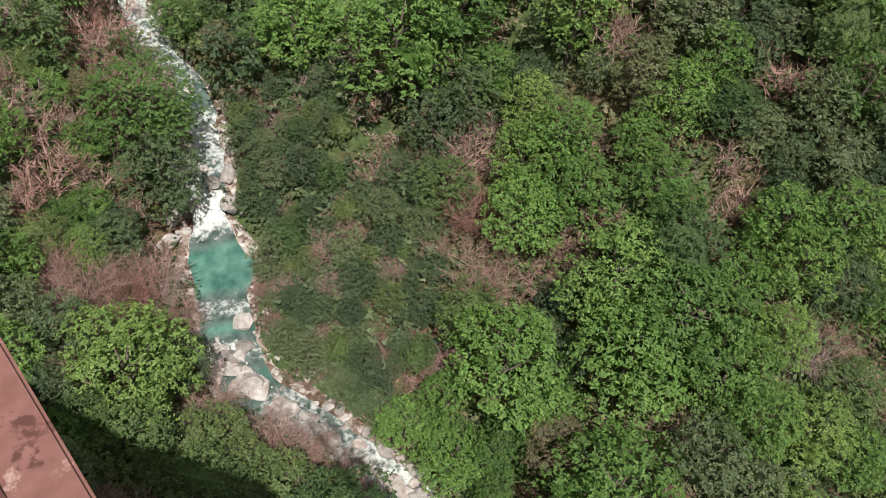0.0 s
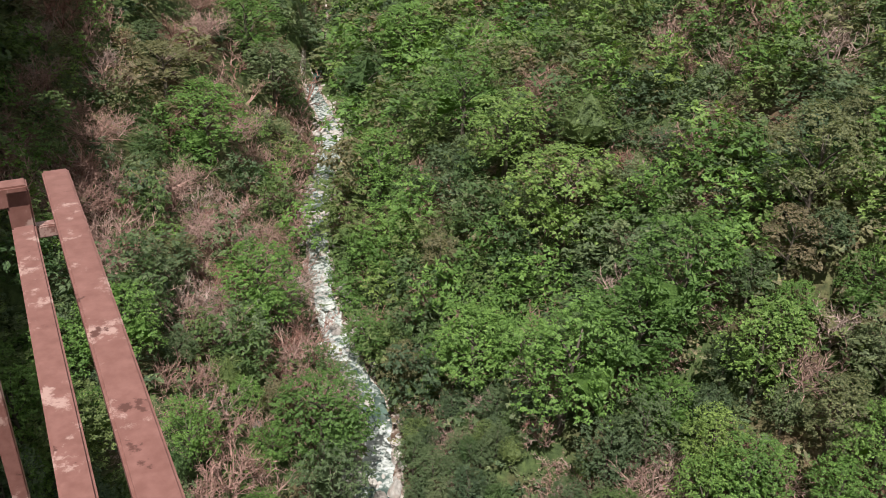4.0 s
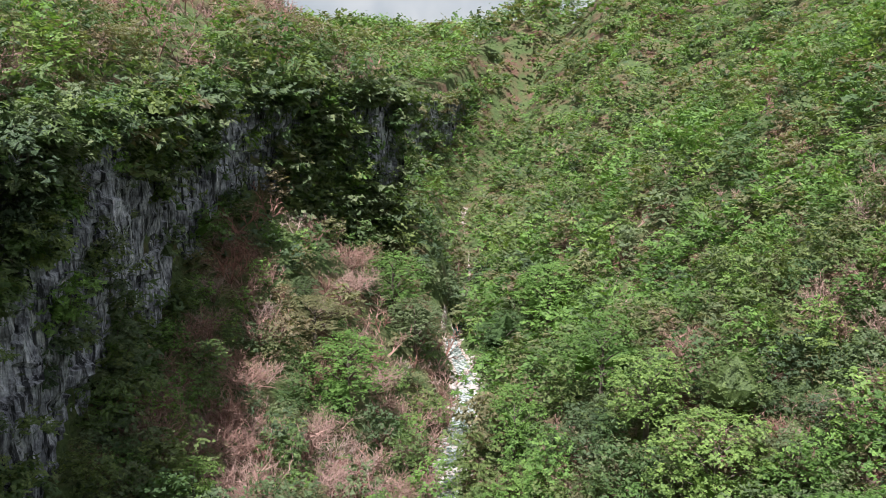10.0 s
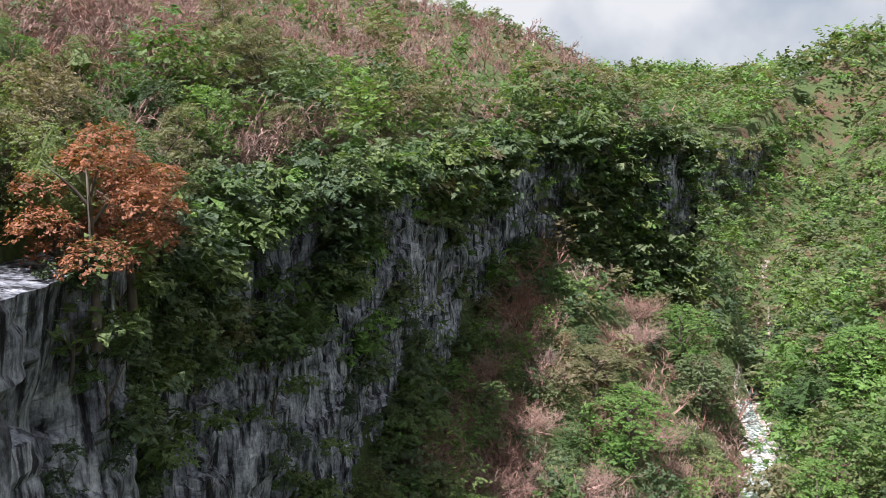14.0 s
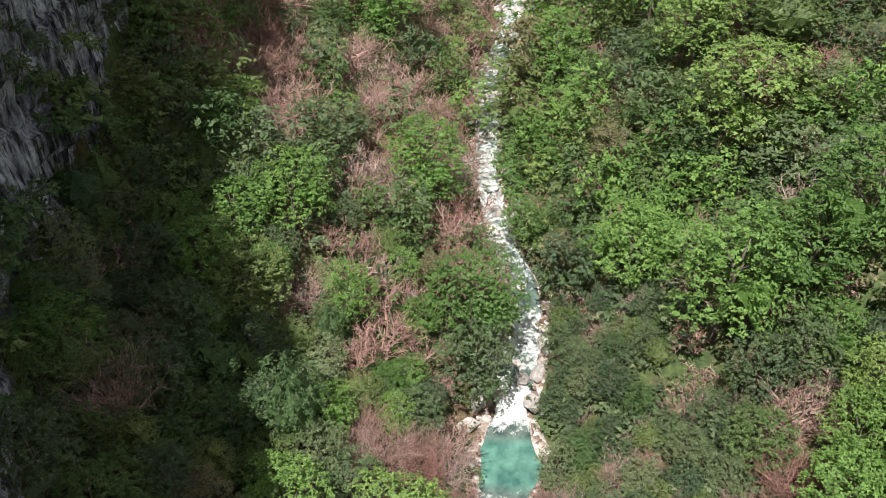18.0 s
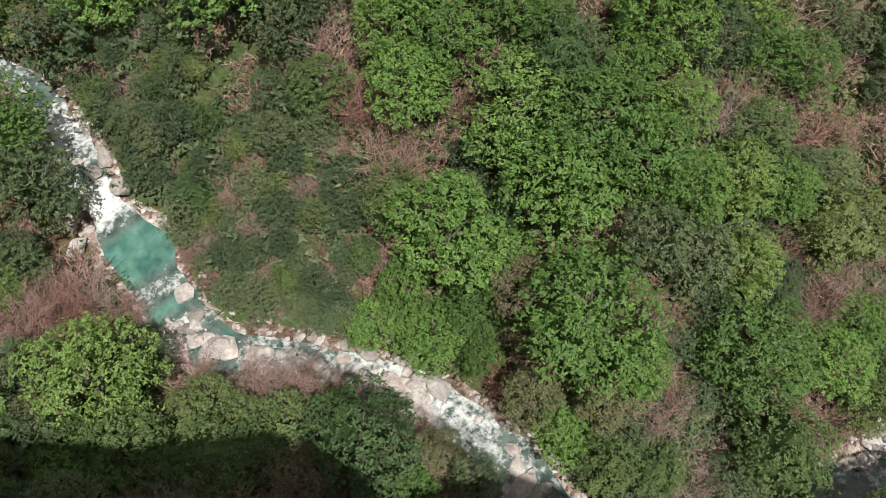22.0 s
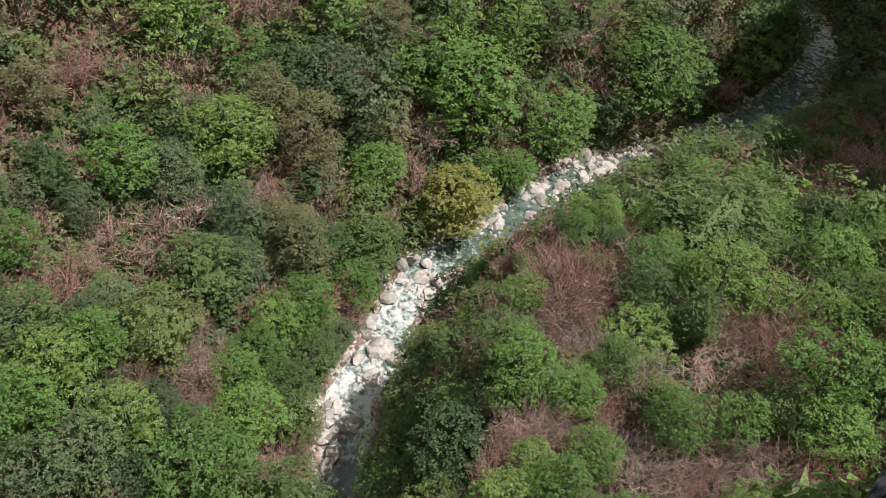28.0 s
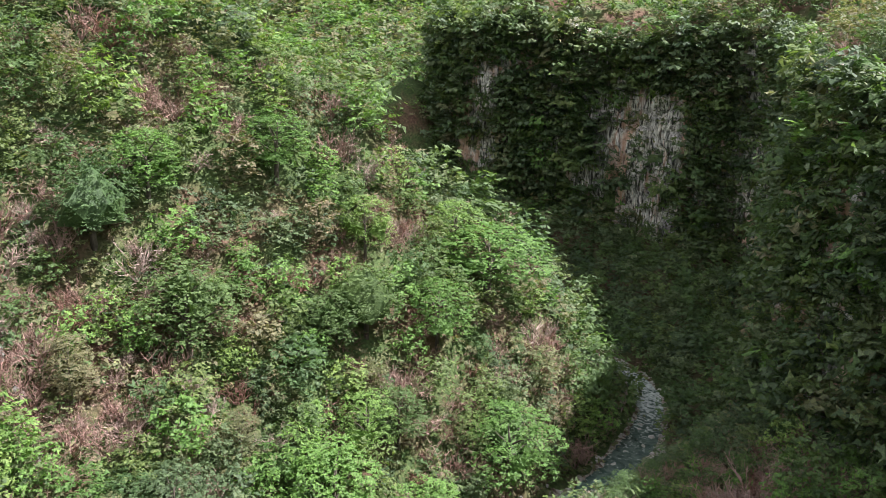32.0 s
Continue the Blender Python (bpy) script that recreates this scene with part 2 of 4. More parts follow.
def mesh_of(name, verts, faces, mats, smooth=False, index=None):
    me = bpy.data.meshes.new(name)
    me.from_pydata([tuple(v) for v in verts] if not isinstance(verts, list) else verts, [], faces)
    for m in mats:
        me.materials.append(m)
    if index is not None:
        me.polygons.foreach_set("material_index", np.asarray(index, dtype=np.int32))
    if smooth:
        me.polygons.foreach_set("use_smooth", np.ones(len(me.polygons), dtype=bool))
    return me


def tri_mesh(name, v, mat, tint=None):
    """A mesh of loose triangles, v: n x 3 x 3. tint: a number for each triangle that tells its plant from the others."""
    n = len(v)
    me = bpy.data.meshes.new(name)
    me.vertices.add(3 * n)
    me.vertices.foreach_set("co", np.asarray(v, dtype=np.float32).ravel())
    me.loops.add(3 * n)
    me.loops.foreach_set("vertex_index", np.arange(3 * n, dtype=np.int32))
    me.polygons.add(n)
    me.polygons.foreach_set("loop_start", np.arange(0, 3 * n, 3, dtype=np.int32))
    me.materials.append(mat)
    if tint is not None:
        me.attributes.new("plant", "FLOAT", "POINT").data.foreach_set("value", np.repeat(np.asarray(tint, dtype=np.float32), 3))
    me.update()
    me.validate()
    return me


def part(name, me, parent, label=""):
    ob = new(name, me)
    ob.parent = parent
    return tagged(ob, label) if label else ob


# ---- lie of the land ----
# stream: x, y, bed, half width, foam
UPPER = [(300, 2200, 130, 2, 0.3), (110, 900, 70, 2, 0.3), (36, 620, 46, 1, 0.4), (6, 510, 37, 1, 0.4), (-8, 432, 30, 1.4, 0.5), (-6, 405, 27.5, 0.4, 0.3), (-2.5, 300, 19, 0.4, 0.2), (-5.3, 264, 16.4, 0.5, 0.2), (-7.0, 247, 15.6, 1.5, 0.35), (-0.8, 212, 13.3, 2.0, 0.4),
         (-4.6, 172, 11.1, 1.9, 0.33), (-4, 150, 10, 1.7, 0.38), (-2.4, 130, 8.9, 1.5, 0.45), (1.9, 111, 7.6, 1.7, 0.4), (5.8, 101, 6.4, 1.6, 0.22),
         (5.4, 95, 5.5, 1.7, 0.5), (5.1, 86, 4.2, 2.0, 0.3), (3.9, 81, 1.4, 1.7, 0.6), (4.3, 74.5, 0.0, 4.6, 0.02), (4.2, 69.5, -0.3, 3.2, 0.12), (3.9, 66, -0.5, 2.4, 0.4), (3.6, 63, -0.9, 2.8, 0.12),
         (3.6, 60, -1.4, 2.6, 0.4), (5.0, 54.5, -2.0, 2.8, 0.16)]
LOWER = [(9, 50, -2.2, 2.4, 0.38), (14, 45, -2.7, 1.7, 0.33), (19.4, 37.4, -3.5, 2.2, 0.5), (23.3, 28, -4.2, 2.4, 0.4), (24.4, 16.5, -4.7, 2.6, 0.33),
         (25, 7, -5.2, 2.8, 0.18), (34, -0.5, -5.8, 2.0, 0.16), (44, -3.4, -6.2, 1.8, 0.18), (56, -8, -6.8, 2.8, 0.33), (66.6, -10.5, -7.4, 3.2, 0.5),
         (74, -16.6, -8, 2.6, 0.36), (82, -21, -8.4, 2.4, 0.45), (91, -29, -8.8, 2.6, 0.34), (100, -45, -9.6, 3.4, 0.26), (110, -62, -10.6, 3.6, 0.3),
         (112.8, -78, -11.1, 3.6, 0.24), (116, -91, -11.6, 3.6, 0.3), (123, -107, -12.2, 3.2, 0.24), (136, -131, -13.2, 3.2, 0.28), (151, -148, -14, 2.8, 0.4)]
TAIL = [(172, -158, -15, 3, 0.4), (199, -154, -16, 3, 0.4), (228, -132, -17, 4, 0.4), (260, -100, -19, 4, 0.4), (310, -66, -22, 5, 0.4), (430, -30, -27, 5, 0.4), (760, -80, -36, 6, 0.3)]


def eased(rows, step):
    """The rows made dense by a smooth curve."""
    p = np.array(rows, float)
    q = np.vstack([2 * p[0] - p[1], p, 2 * p[-1] - p[-2]])
    out = []
    for i in range(1, len(q) - 2):
        n = max(2, int(np.hypot(*(q[i + 1] - q[i])[:2]) / step))
        for k in range(n):
            t = k / n
            a, b, c, d = q[i - 1], q[i], q[i + 1], q[i + 2]
            e = 0.5 * (2 * b + (c - a) * t + (2 * a - 5 * b + 4 * c - d) * t * t + (3 * b - a - 3 * c + d) * t ** 3)
            lin = b + (c - b) * t
            out.append([e[0], e[1], *lin[2:]])
    out.append(list(p[-1]))
    return np.array(out)


STREAM = eased(UPPER + LOWER + TAIL, 1.4)
STREAM = STREAM[np.argmax(STREAM[:, 1] < 445):]
COARSE = eased(UPPER + LOWER + TAIL, 12.0)
# rim of the cliffs on the platform's side, from upstream to downstream: x, y, height of the edge
RIM = eased([(190, 1500, 120), (60, 820, 96), (10, 660, 100), (-14, 560, 100), (-32, 460, 98), (-48, 380, 97), (-50, 310, 97), (-30, 272, 97), (-48, 235, 97), (-63, 190, 95), (-62, 140, 92), (-56, 100, 89),
             (-53, 62, 86), (-43, 40, 85), (-29, 14, 85), (-16, 1, 86), (-8, -6, 86), (-5, -18, 86), (4, -24, 85), (11, -33, 84), (10, -49, 82), (12, -75, 80), (27, -100, 80),
             (54, -118, 82), (82, -129, 84), (112, -150, 85), (145, -192, 86), (190, -228, 93), (225, -226, 90), (258, -217, 83), (292, -198, 92), (325, -180, 86), (372, -205, 92), (450, -290, 96), (640, -560, 120)], 9.0)

PERM = np.random.RandomState(7).rand(256, 256)


def vnoise(x, y):
    """Smooth value noise, 0 to 1, of two coordinates."""
    xi, yi = np.floor(x).astype(int), np.floor(y).astype(int)
    u, v = x - xi, y - yi
    u, v = u * u * (3 - 2 * u), v * v * (3 - 2 * v)
    p = lambda i, j: PERM[(xi + i) % 256, (yi + j) % 256]
    return (p(0, 0) * (1 - u) + p(1, 0) * u) * (1 - v) + (p(0, 1) * (1 - u) + p(1, 1) * u) * v


def fnoise(x, y, octaves=4):
    total, amp = 0.0, 0.5
    for k in range(octaves):
        total = total + amp * vnoise(x * 2 ** k + 17.3 * k, y * 2 ** k + 9.1 * k)
        amp *= 0.5
    return total - 0.47


def to_line(x, y, line):
    """The distance to a line of points, the side (left of its run is positive) and its further columns there."""
    best = np.full(x.shape, 1e9)
    side = np.zeros(x.shape)
    extra = np.zeros((line.shape[1] - 2, *x.shape))
    for a, b in zip(line[:-1], line[1:]):
        dx, dy = b[0] - a[0], b[1] - a[1]
        t = np.clip(((x - a[0]) * dx + (y - a[1]) * dy) / (dx * dx + dy * dy + 1e-9), 0, 1)
        px, py = x - a[0] - t * dx, y - a[1] - t * dy
        d = px * px + py * py
        m = d < best
        best = np.where(m, d, best)
        side = np.where(m, dx * py - dy * px, side)
        for k in range(len(extra)):
            extra[k] = np.where(m, a[2 + k] + t * (b[2 + k] - a[2 + k]), extra[k])
    return np.sqrt(best), np.sign(side), extra


def smooth(a, b, v):
    t = np.clip((v - a) / (b - a), 0, 1)
    return t * t * (3 - 2 * t)


def land(x, y):
    """Height of the ground, with the bank (1: hill, -1: the cliffs' side) and how far out of the cliffs' rim a place lies."""
    x, y = np.asarray(x, float), np.asarray(y, float)
    d, side, (bed, half, _) = to_line(x, y, COARSE)
    e, eside, (rim,) = to_line(x, y, RIM)
    e = e * eside
    d = np.maximum(d - half, 0)
    n1, n2 = fnoise(x / 60, y / 60), fnoise(x / 14 + 40, y / 14)
    spur = smooth(20, -60, y) * smooth(20, 70, x)
    steep = 0.78 + 0.45 * spur
    hill = bed + 0.25 * np.minimum(d, 3) + np.maximum(d - 3, 0) * steep
    soft = bed + 60 * steep + 0.58 * (d - 60)
    hill = np.where(d > 60, np.minimum(hill, soft), hill)
    hill = np.where(hill > 150, 150 + 0.3 * (np.minimum(hill, 400) - 150), hill)
    # a rib of the hill and the hollow behind it
    behind = y - 245 - 2.6 * x
    hill = hill + smooth(4, 45, d) * smooth(700, 500, y) * (15 * np.exp(-(behind / 45) ** 2) * smooth(120, 240, y) - 24 * smooth(5, 60, behind))
    hill = hill + n1 * np.minimum(d * 0.35, 24) + n2 * np.minimum(d * 0.15, 4)
    talus = bed + 0.25 * np.minimum(d, 3) + np.maximum(d - 3, 0) * (0.62 - 0.27 * smooth(-60, -110, y) * smooth(60, 110, x)) + n1 * np.minimum(d * 0.3, 10) + n2 * np.minimum(d * 0.12, 3)
    bench = smooth(6, 24, x) * smooth(18, 2, y) * smooth(130, 90, x)
    shelf = bed + 0.25 * np.minimum(d, 3) + np.minimum(np.maximum(d - 3, 0) * (1.45 + 0.6 * smooth(68, 52, x)), 25) + 0.2 * np.maximum(d - 30, 0) + n1 * np.minimum(d * 0.3, 9) + n2 * np.minimum(d * 0.12, 3)
    talus = talus * (1 - bench) + shelf * bench
    talus = talus + smooth(130, 215, y) * np.maximum(d - 3, 0) * 0.43
    talus = talus + smooth(300, 400, y) * np.maximum(d - 3, 0) * 0.3
    # a rocky spur that closes the view up the stream
    ridge = np.interp(x, (-60, -32, -20, -12, -9.5, -7.5), (60, 54, 50, 42, 33, 14))
    talus = np.maximum(talus, ridge - 1.5 * np.maximum(np.abs(y - 266) - 5, 0) + 6 * n2)
    talus = np.minimum(talus, rim - 6)
    back = np.maximum(-e, 0)
    top = rim + (80 - 42 * smooth(300, 480, y)) * (1 - np.exp(-np.maximum(back - 4, 0) / 120)) + n1 * np.minimum(back * 0.4, 20) + n2 * np.minimum(back * 0.2, 3)
    k = smooth(0.6, -2.6, e)
    near = talus * (1 - k) + top * k
    h = np.where(side > 0, hill, near)
    r = np.hypot(x, y)
    far = 0.1 * np.maximum(r - 560, 0) * (1 + 0.4 * n1)
    h = h + np.where(side < 0, 10 * np.exp(-((x + 98) / 42) ** 2 - ((y - 300) / 60) ** 2), 0)
    h = h + np.where(side > 0, 38 * np.exp(-((x - 235) / 60) ** 2 - ((y + 2) / 48) ** 2), 0)
    # the foot of the spur falls away where the stream turns
    turn = smooth(-8, 8, -0.616 * x - 0.788 * y) * smooth(105, 125, x) * smooth(-60, -80, y)
    h = h - np.where(side > 0, turn * np.minimum(np.maximum(d - 2, 0) * 0.5, 16) + 9 * np.exp(-((x - 176) / 18) ** 2 - ((y + 96) / 13) ** 2), 0)
    h = h + np.where((side < 0) & (e > 0), 46 * np.exp(-((x - 352) / 24) ** 2 - ((y + 166) / 22) ** 2), 0)
    h = h + np.minimum(far, 26) + 90 * np.exp(-((x - 105) / 100) ** 2 - ((y - 720) / 200) ** 2)
    return h, side, e


def height(x, y):
    return float(land(np.array([x]), np.array([y]))[0][0])


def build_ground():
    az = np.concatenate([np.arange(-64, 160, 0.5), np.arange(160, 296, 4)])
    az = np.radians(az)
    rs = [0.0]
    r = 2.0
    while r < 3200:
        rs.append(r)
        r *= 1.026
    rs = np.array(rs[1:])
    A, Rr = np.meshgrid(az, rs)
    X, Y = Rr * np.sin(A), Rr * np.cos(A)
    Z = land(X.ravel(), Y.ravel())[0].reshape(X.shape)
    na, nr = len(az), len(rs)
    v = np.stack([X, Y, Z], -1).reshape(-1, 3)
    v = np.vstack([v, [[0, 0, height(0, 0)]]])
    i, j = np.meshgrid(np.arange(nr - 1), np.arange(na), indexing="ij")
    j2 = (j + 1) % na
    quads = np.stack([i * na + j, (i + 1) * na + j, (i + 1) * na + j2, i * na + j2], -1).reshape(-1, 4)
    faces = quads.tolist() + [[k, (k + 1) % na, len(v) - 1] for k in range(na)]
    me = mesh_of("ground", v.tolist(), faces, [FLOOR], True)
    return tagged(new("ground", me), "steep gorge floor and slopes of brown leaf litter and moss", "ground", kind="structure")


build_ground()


def build_stream():
    p = STREAM
    tan = np.gradient(p[:, :2], axis=0)
    tan /= np.linalg.norm(tan, axis=1)[:, None] + 1e-9
    nor = np.stack([-tan[:, 1], tan[:, 0]], -1)
    cols = np.linspace(-1, 1, 11)
    rag = fnoise(p[:, 0] / 5, p[:, 1] / 5)
    wl_, wr_ = (p[:, 3] + 0.6) * (1 + 1.1 * rag), (p[:, 3] + 0.6) * (1 + 1.1 * fnoise(p[:, 0] / 4 + 50, p[:, 1] / 4))
    ww = np.where(cols[None, :] < 0, wl_[:, None], wr_[:, None])
    px = p[:, 0:1] + nor[:, 0:1] * cols * ww
    py = p[:, 1:2] + nor[:, 1:2] * cols * ww
    rip = fnoise(px / 2.0, py / 2.0) * 0.25 * (0.3 + 2 * p[:, 4:5])
    verts = np.stack([px, py, p[:, 2:3] + 0.45 + rip], -1).reshape(-1, 3).tolist()
    foam = np.repeat(p[:, 4], len(cols))
    n = len(cols)
    faces = [[i * n + k, i * n + k + 1, (i + 1) * n + k + 1, (i + 1) * n + k] for i in range(len(p) - 1) for k in range(n - 1)]
    me = mesh_of("water", verts, faces, [WATER], True)
    at = me.attributes.new("foam", "FLOAT", "POINT")
    at.data.foreach_set("value", np.array(foam, dtype=np.float32))
    tagged(new("water", me), "clear turquoise mountain stream broken by white rapids and small falls", "water", kind="structure")


build_stream()


def gravel_material():
    """Pink-grey cobbles and shingle."""
    m, nt, out = shader("stream_shingle")
    pos = nt.nodes.new("ShaderNodeNewGeometry").outputs["Position"]
    vor = node(nt, "ShaderNodeTexVoronoi", Scale=1.5)
    nt.links.new(pos, vor.inputs["Vector"])
    sep = nt.nodes.new("ShaderNodeSeparateColor")
    nt.links.new(vor.outputs["Color"], sep.inputs[0])
    stone = ramp(nt, sep.outputs[0], [(0.0, (0.13, 0.09, 0.075)), (0.4, (0.3, 0.23, 0.2)), (0.75, (0.42, 0.37, 0.34)), (1.0, (0.55, 0.52, 0.5))])
    col = mixc(nt, ramp(nt, noise_of(nt, 0.3, 4), [(0.5, (0, 0, 0)), (0.62, (1, 1, 1))]), stone, (0.1, 0.065, 0.045))
    b_ = nt.nodes.new("ShaderNodeMath")
    b_.operation = "MULTIPLY"
    b_.inputs[1].default_value = -1.0
    nt.links.new(vor.outputs["Distance"], b_.inputs[0])
    surface(nt, out, col, 0.85, b_.outputs[0], 1.0, 0.5)
    return m


def build_banks():
    p = STREAM
    tan = np.gradient(p[:, :2], axis=0)
    tan /= np.linalg.norm(tan, axis=1)[:, None] + 1e-9
    nor = np.stack([-tan[:, 1], tan[:, 0]], -1)
    cols = np.linspace(-1, 1, 15)
    wide = p[:, 3] + np.where(p[:, 1] > 260, 0.6, np.where(p[:, 1] > 104, 1.5, np.where((p[:, 0] > 94) & (p[:, 1] > -100), 4.2, 2.3))) + np.where(p[:, 1] > 260, 0.6, 3.0) * fnoise(p[:, 0] / 7 + 20, p[:, 1] / 7)
    px = p[:, 0:1] + nor[:, 0:1] * cols * wide[:, None]
    py = p[:, 1:2] + nor[:, 1:2] * cols * wide[:, None]
    z = np.maximum(land(px.ravel(), py.ravel())[0].reshape(px.shape), p[:, 2:3] + 0.1) + 0.12 + 0.9 * np.abs(fnoise(px / 1.6, py / 1.6)) * np.abs(cols) - 0.5 * (np.abs(cols) > 0.98)
    n = len(cols)
    faces = [[i * n + k, i * n + k + 1, (i + 1) * n + k + 1, (i + 1) * n + k] for i in range(len(p) - 1) for k in range(n - 1)]
    me = mesh_of("stream_bank", np.stack([px, py, z], -1).reshape(-1, 3).tolist(), faces, [gravel_material()], True)
    tagged(new("stream_bank", me), "pinkish grey shingle and cobbles along the stream", "stream bank", kind="structure")


build_banks()


def build_cliff(name, i0, i1, mat, label, lean=2.0, fineness=1.6, rows=60, reach=6.2):
    """A rock wall along a run of the rim, ribbed and stepped."""
    p = RIM[i0:i1]
    fine = eased([tuple(r) for r in p], fineness)
    tan = np.gradient(fine[:, :2], axis=0)
    tan /= np.linalg.norm(tan, axis=1)[:, None] + 1e-9
    out = np.stack([-tan[:, 1], tan[:, 0]], -1)
    s = np.cumsum(np.r_[0, np.hypot(*np.diff(fine[:, :2], axis=0).T)])
    fx, fy = fine[:, 0] + out[:, 0] * 7.5, fine[:, 1] + out[:, 1] * 7.5
    foot = land(fx, fy)[0] - 4
    top = fine[:, 2] - 1.5
    verts = []
    for j in range(rows):
        v = j / (rows - 1)
        z = foot + (top - foot) * v
        rib = 5.0 * fnoise(s / 16 + 3, z / 30, 4) + 2.4 * fnoise(s / 4.0, z / 7 + 7, 4) + 3.6 * np.round(3 * fnoise(s / 22 + 9, z / 11, 3)) / 3 + 2.0 * fnoise(s / 1.9, z / 6, 3) - 1.6 * np.abs(fnoise(s / 3.1 + 30, z / 19, 3)) * 4 + 0.9 * np.round(4 * fnoise(s / 9, z / 3.2 + 60, 2)) / 2
        off = reach - lean * v + rib * min(1.0, 6 * (1 - v) + 0.25)
        if j == rows - 1:
            off = off * 0 - 3.0
        verts.append(np.stack([fine[:, 0] + out[:, 0] * off, fine[:, 1] + out[:, 1] * off, z], -1))
    n = len(fine)
    v = np.concatenate(verts)
    faces = [[j * n + i, j * n + i + 1, (j + 1) * n + i + 1, (j + 1) * n + i] for j in range(rows - 1) for i in range(n - 1)]
    me = mesh_of(name, v.tolist(), faces, [mat], False)
    tagged(new(name, me), label, "cliff", kind="structure")
    return v.reshape(rows, n, 3), out


def rim_index(x, y):
    return int(np.argmin((RIM[:, 0] - x) ** 2 + (RIM[:, 1] - y) ** 2))


CLIFFS = [
    build_cliff("cliff_upstream", rim_index(10, 660), rim_index(-30, 275) + 1, GREY_ROCK, "broken grey limestone cliff band with bushes on its ledges"),
    build_cliff("cliff_far", rim_index(60, 820), rim_index(10, 660) + 1, WARM_ROCK, "distant pale pink limestone cliff band above the woods"),
    build_cliff("cliff_west", rim_index(-30, 275), rim_index(-8, -6) + 1, GREY_ROCK, "shaded grey limestone cliff streaked black by water", -0.8, 1.0, 90, 2.0),
    build_cliff("cliff_south", rim_index(-8, -6), rim_index(54, -118) + 1, GREY_ROCK, "shaded grey limestone cliff under the viewing platform"),
    build_cliff("cliff_downstream", rim_index(54, -118), rim_index(450, -290) + 1, WARM_ROCK, "tall shaded limestone cliff with white and rust-red streaks"),
]

# ---- plants ----


def leaf_cloud(rng, lobes, radii, count, size, up=0.75, squash=0.75, spray=6):
    """Leaves in flat, spreading sprays on the outer shells of overlapping lobes."""
    lobes, radii = np.array(lobes), np.array(radii)
    w = radii ** 2
    tips = max(2, count // spray)
    which = rng.choice(len(lobes), tips * 5, p=w / w.sum())
    d = rng.normal(size=(len(which), 3))
    d[:, 2] = np.where(d[:, 2] < -0.2, -d[:, 2], d[:, 2])
    d /= np.linalg.norm(d, axis=1)[:, None]
    p = lobes[which] + d * radii[which][:, None] * (0.72 + 0.34 * rng.rand(len(which)) ** 0.7)[:, None] * [1, 1, squash]
    inside = np.zeros(len(p), bool)
    for c, r in zip(lobes, radii):
        q = (p - c) / [1, 1, squash]
        inside |= (q ** 2).sum(1) < (0.7 * r) ** 2
    p, d = p[~inside][:tips], d[~inside][:tips]
    run = d * [1, 1, 0.35] + 0.45 * rng.normal(size=d.shape) * [1, 1, 0.4]
    run /= np.linalg.norm(run, axis=1)[:, None] + 1e-9
    flat = 0.55 * d + [0, 0, up] + 0.22 * rng.normal(size=d.shape)
    across = np.cross(flat, run)
    across /= np.linalg.norm(across, axis=1)[:, None] + 1e-9
    p, d, run, flat, across = (np.repeat(q, spray, 0) for q in (p, d, run, flat, across))
    n = len(p)
    p = p + run * (size * rng.uniform(-1.5, 2.4, n))[:, None] + across * (size * rng.normal(size=n) * 0.95)[:, None] + [0, 0, -0.1] * rng.rand(n)[:, None]
    nor = flat + 0.28 * rng.normal(size=p.shape)
    nor /= np.linalg.norm(nor, axis=1)[:, None]
    a = np.cross(nor, rng.normal(size=nor.shape))
    a /= np.linalg.norm(a, axis=1)[:, None]
    b = np.cross(nor, a)
    s = size * (0.6 + 0.8 * rng.rand(n))[:, None]
    return np.stack([p + 1.15 * a * s, p - 0.65 * a * s + 0.5 * b * s, p - 0.65 * a * s - 0.5 * b * s], 1)


def icosphere(sub):
    bm = bmesh.new()
    bmesh.ops.create_icosphere(bm, subdivisions=sub, radius=1.0)
    v = np.array([tuple(q.co) for q in bm.verts])
    f = np.array([[q.index for q in p.verts] for p in bm.faces])
    bm.free()
    return v, f


SPHERE = {k: icosphere(k) for k in (1, 2, 3)}


def hull(rng, lobes, radii, sub, squash=0.75, rough=0.055):
    """The leafy body of a crown: a skin drawn over its lobes, open below."""
    lobes, radii = np.array(lobes), np.array(radii) * 0.5
    d, f = SPHERE[sub]
    c = lobes.mean(0)
    c[2] -= 0.25 * (lobes[:, 2].max() - lobes[:, 2].min())
    s = np.array([1, 1, squash])
    dd = d / s
    reach = np.zeros(len(d))
    for l, r in zip(lobes, radii):
        o = (l - c) / s
        a, bb, cc = (dd * dd).sum(1), dd @ o, o @ o - r * r
        disc = bb * bb - a * cc
        t = np.where(disc > 0, (bb + np.sqrt(np.maximum(disc, 0))) / a, 0)
        reach = np.maximum(reach, t)
    reach = np.where(reach <= 0, np.median(reach), reach) * (1 + rough * rng.normal(size=len(d)))
    v = c + d * reach[:, None]
    keep = d[f][:, :, 2].mean(1) > -0.45
    return v[f[keep]]


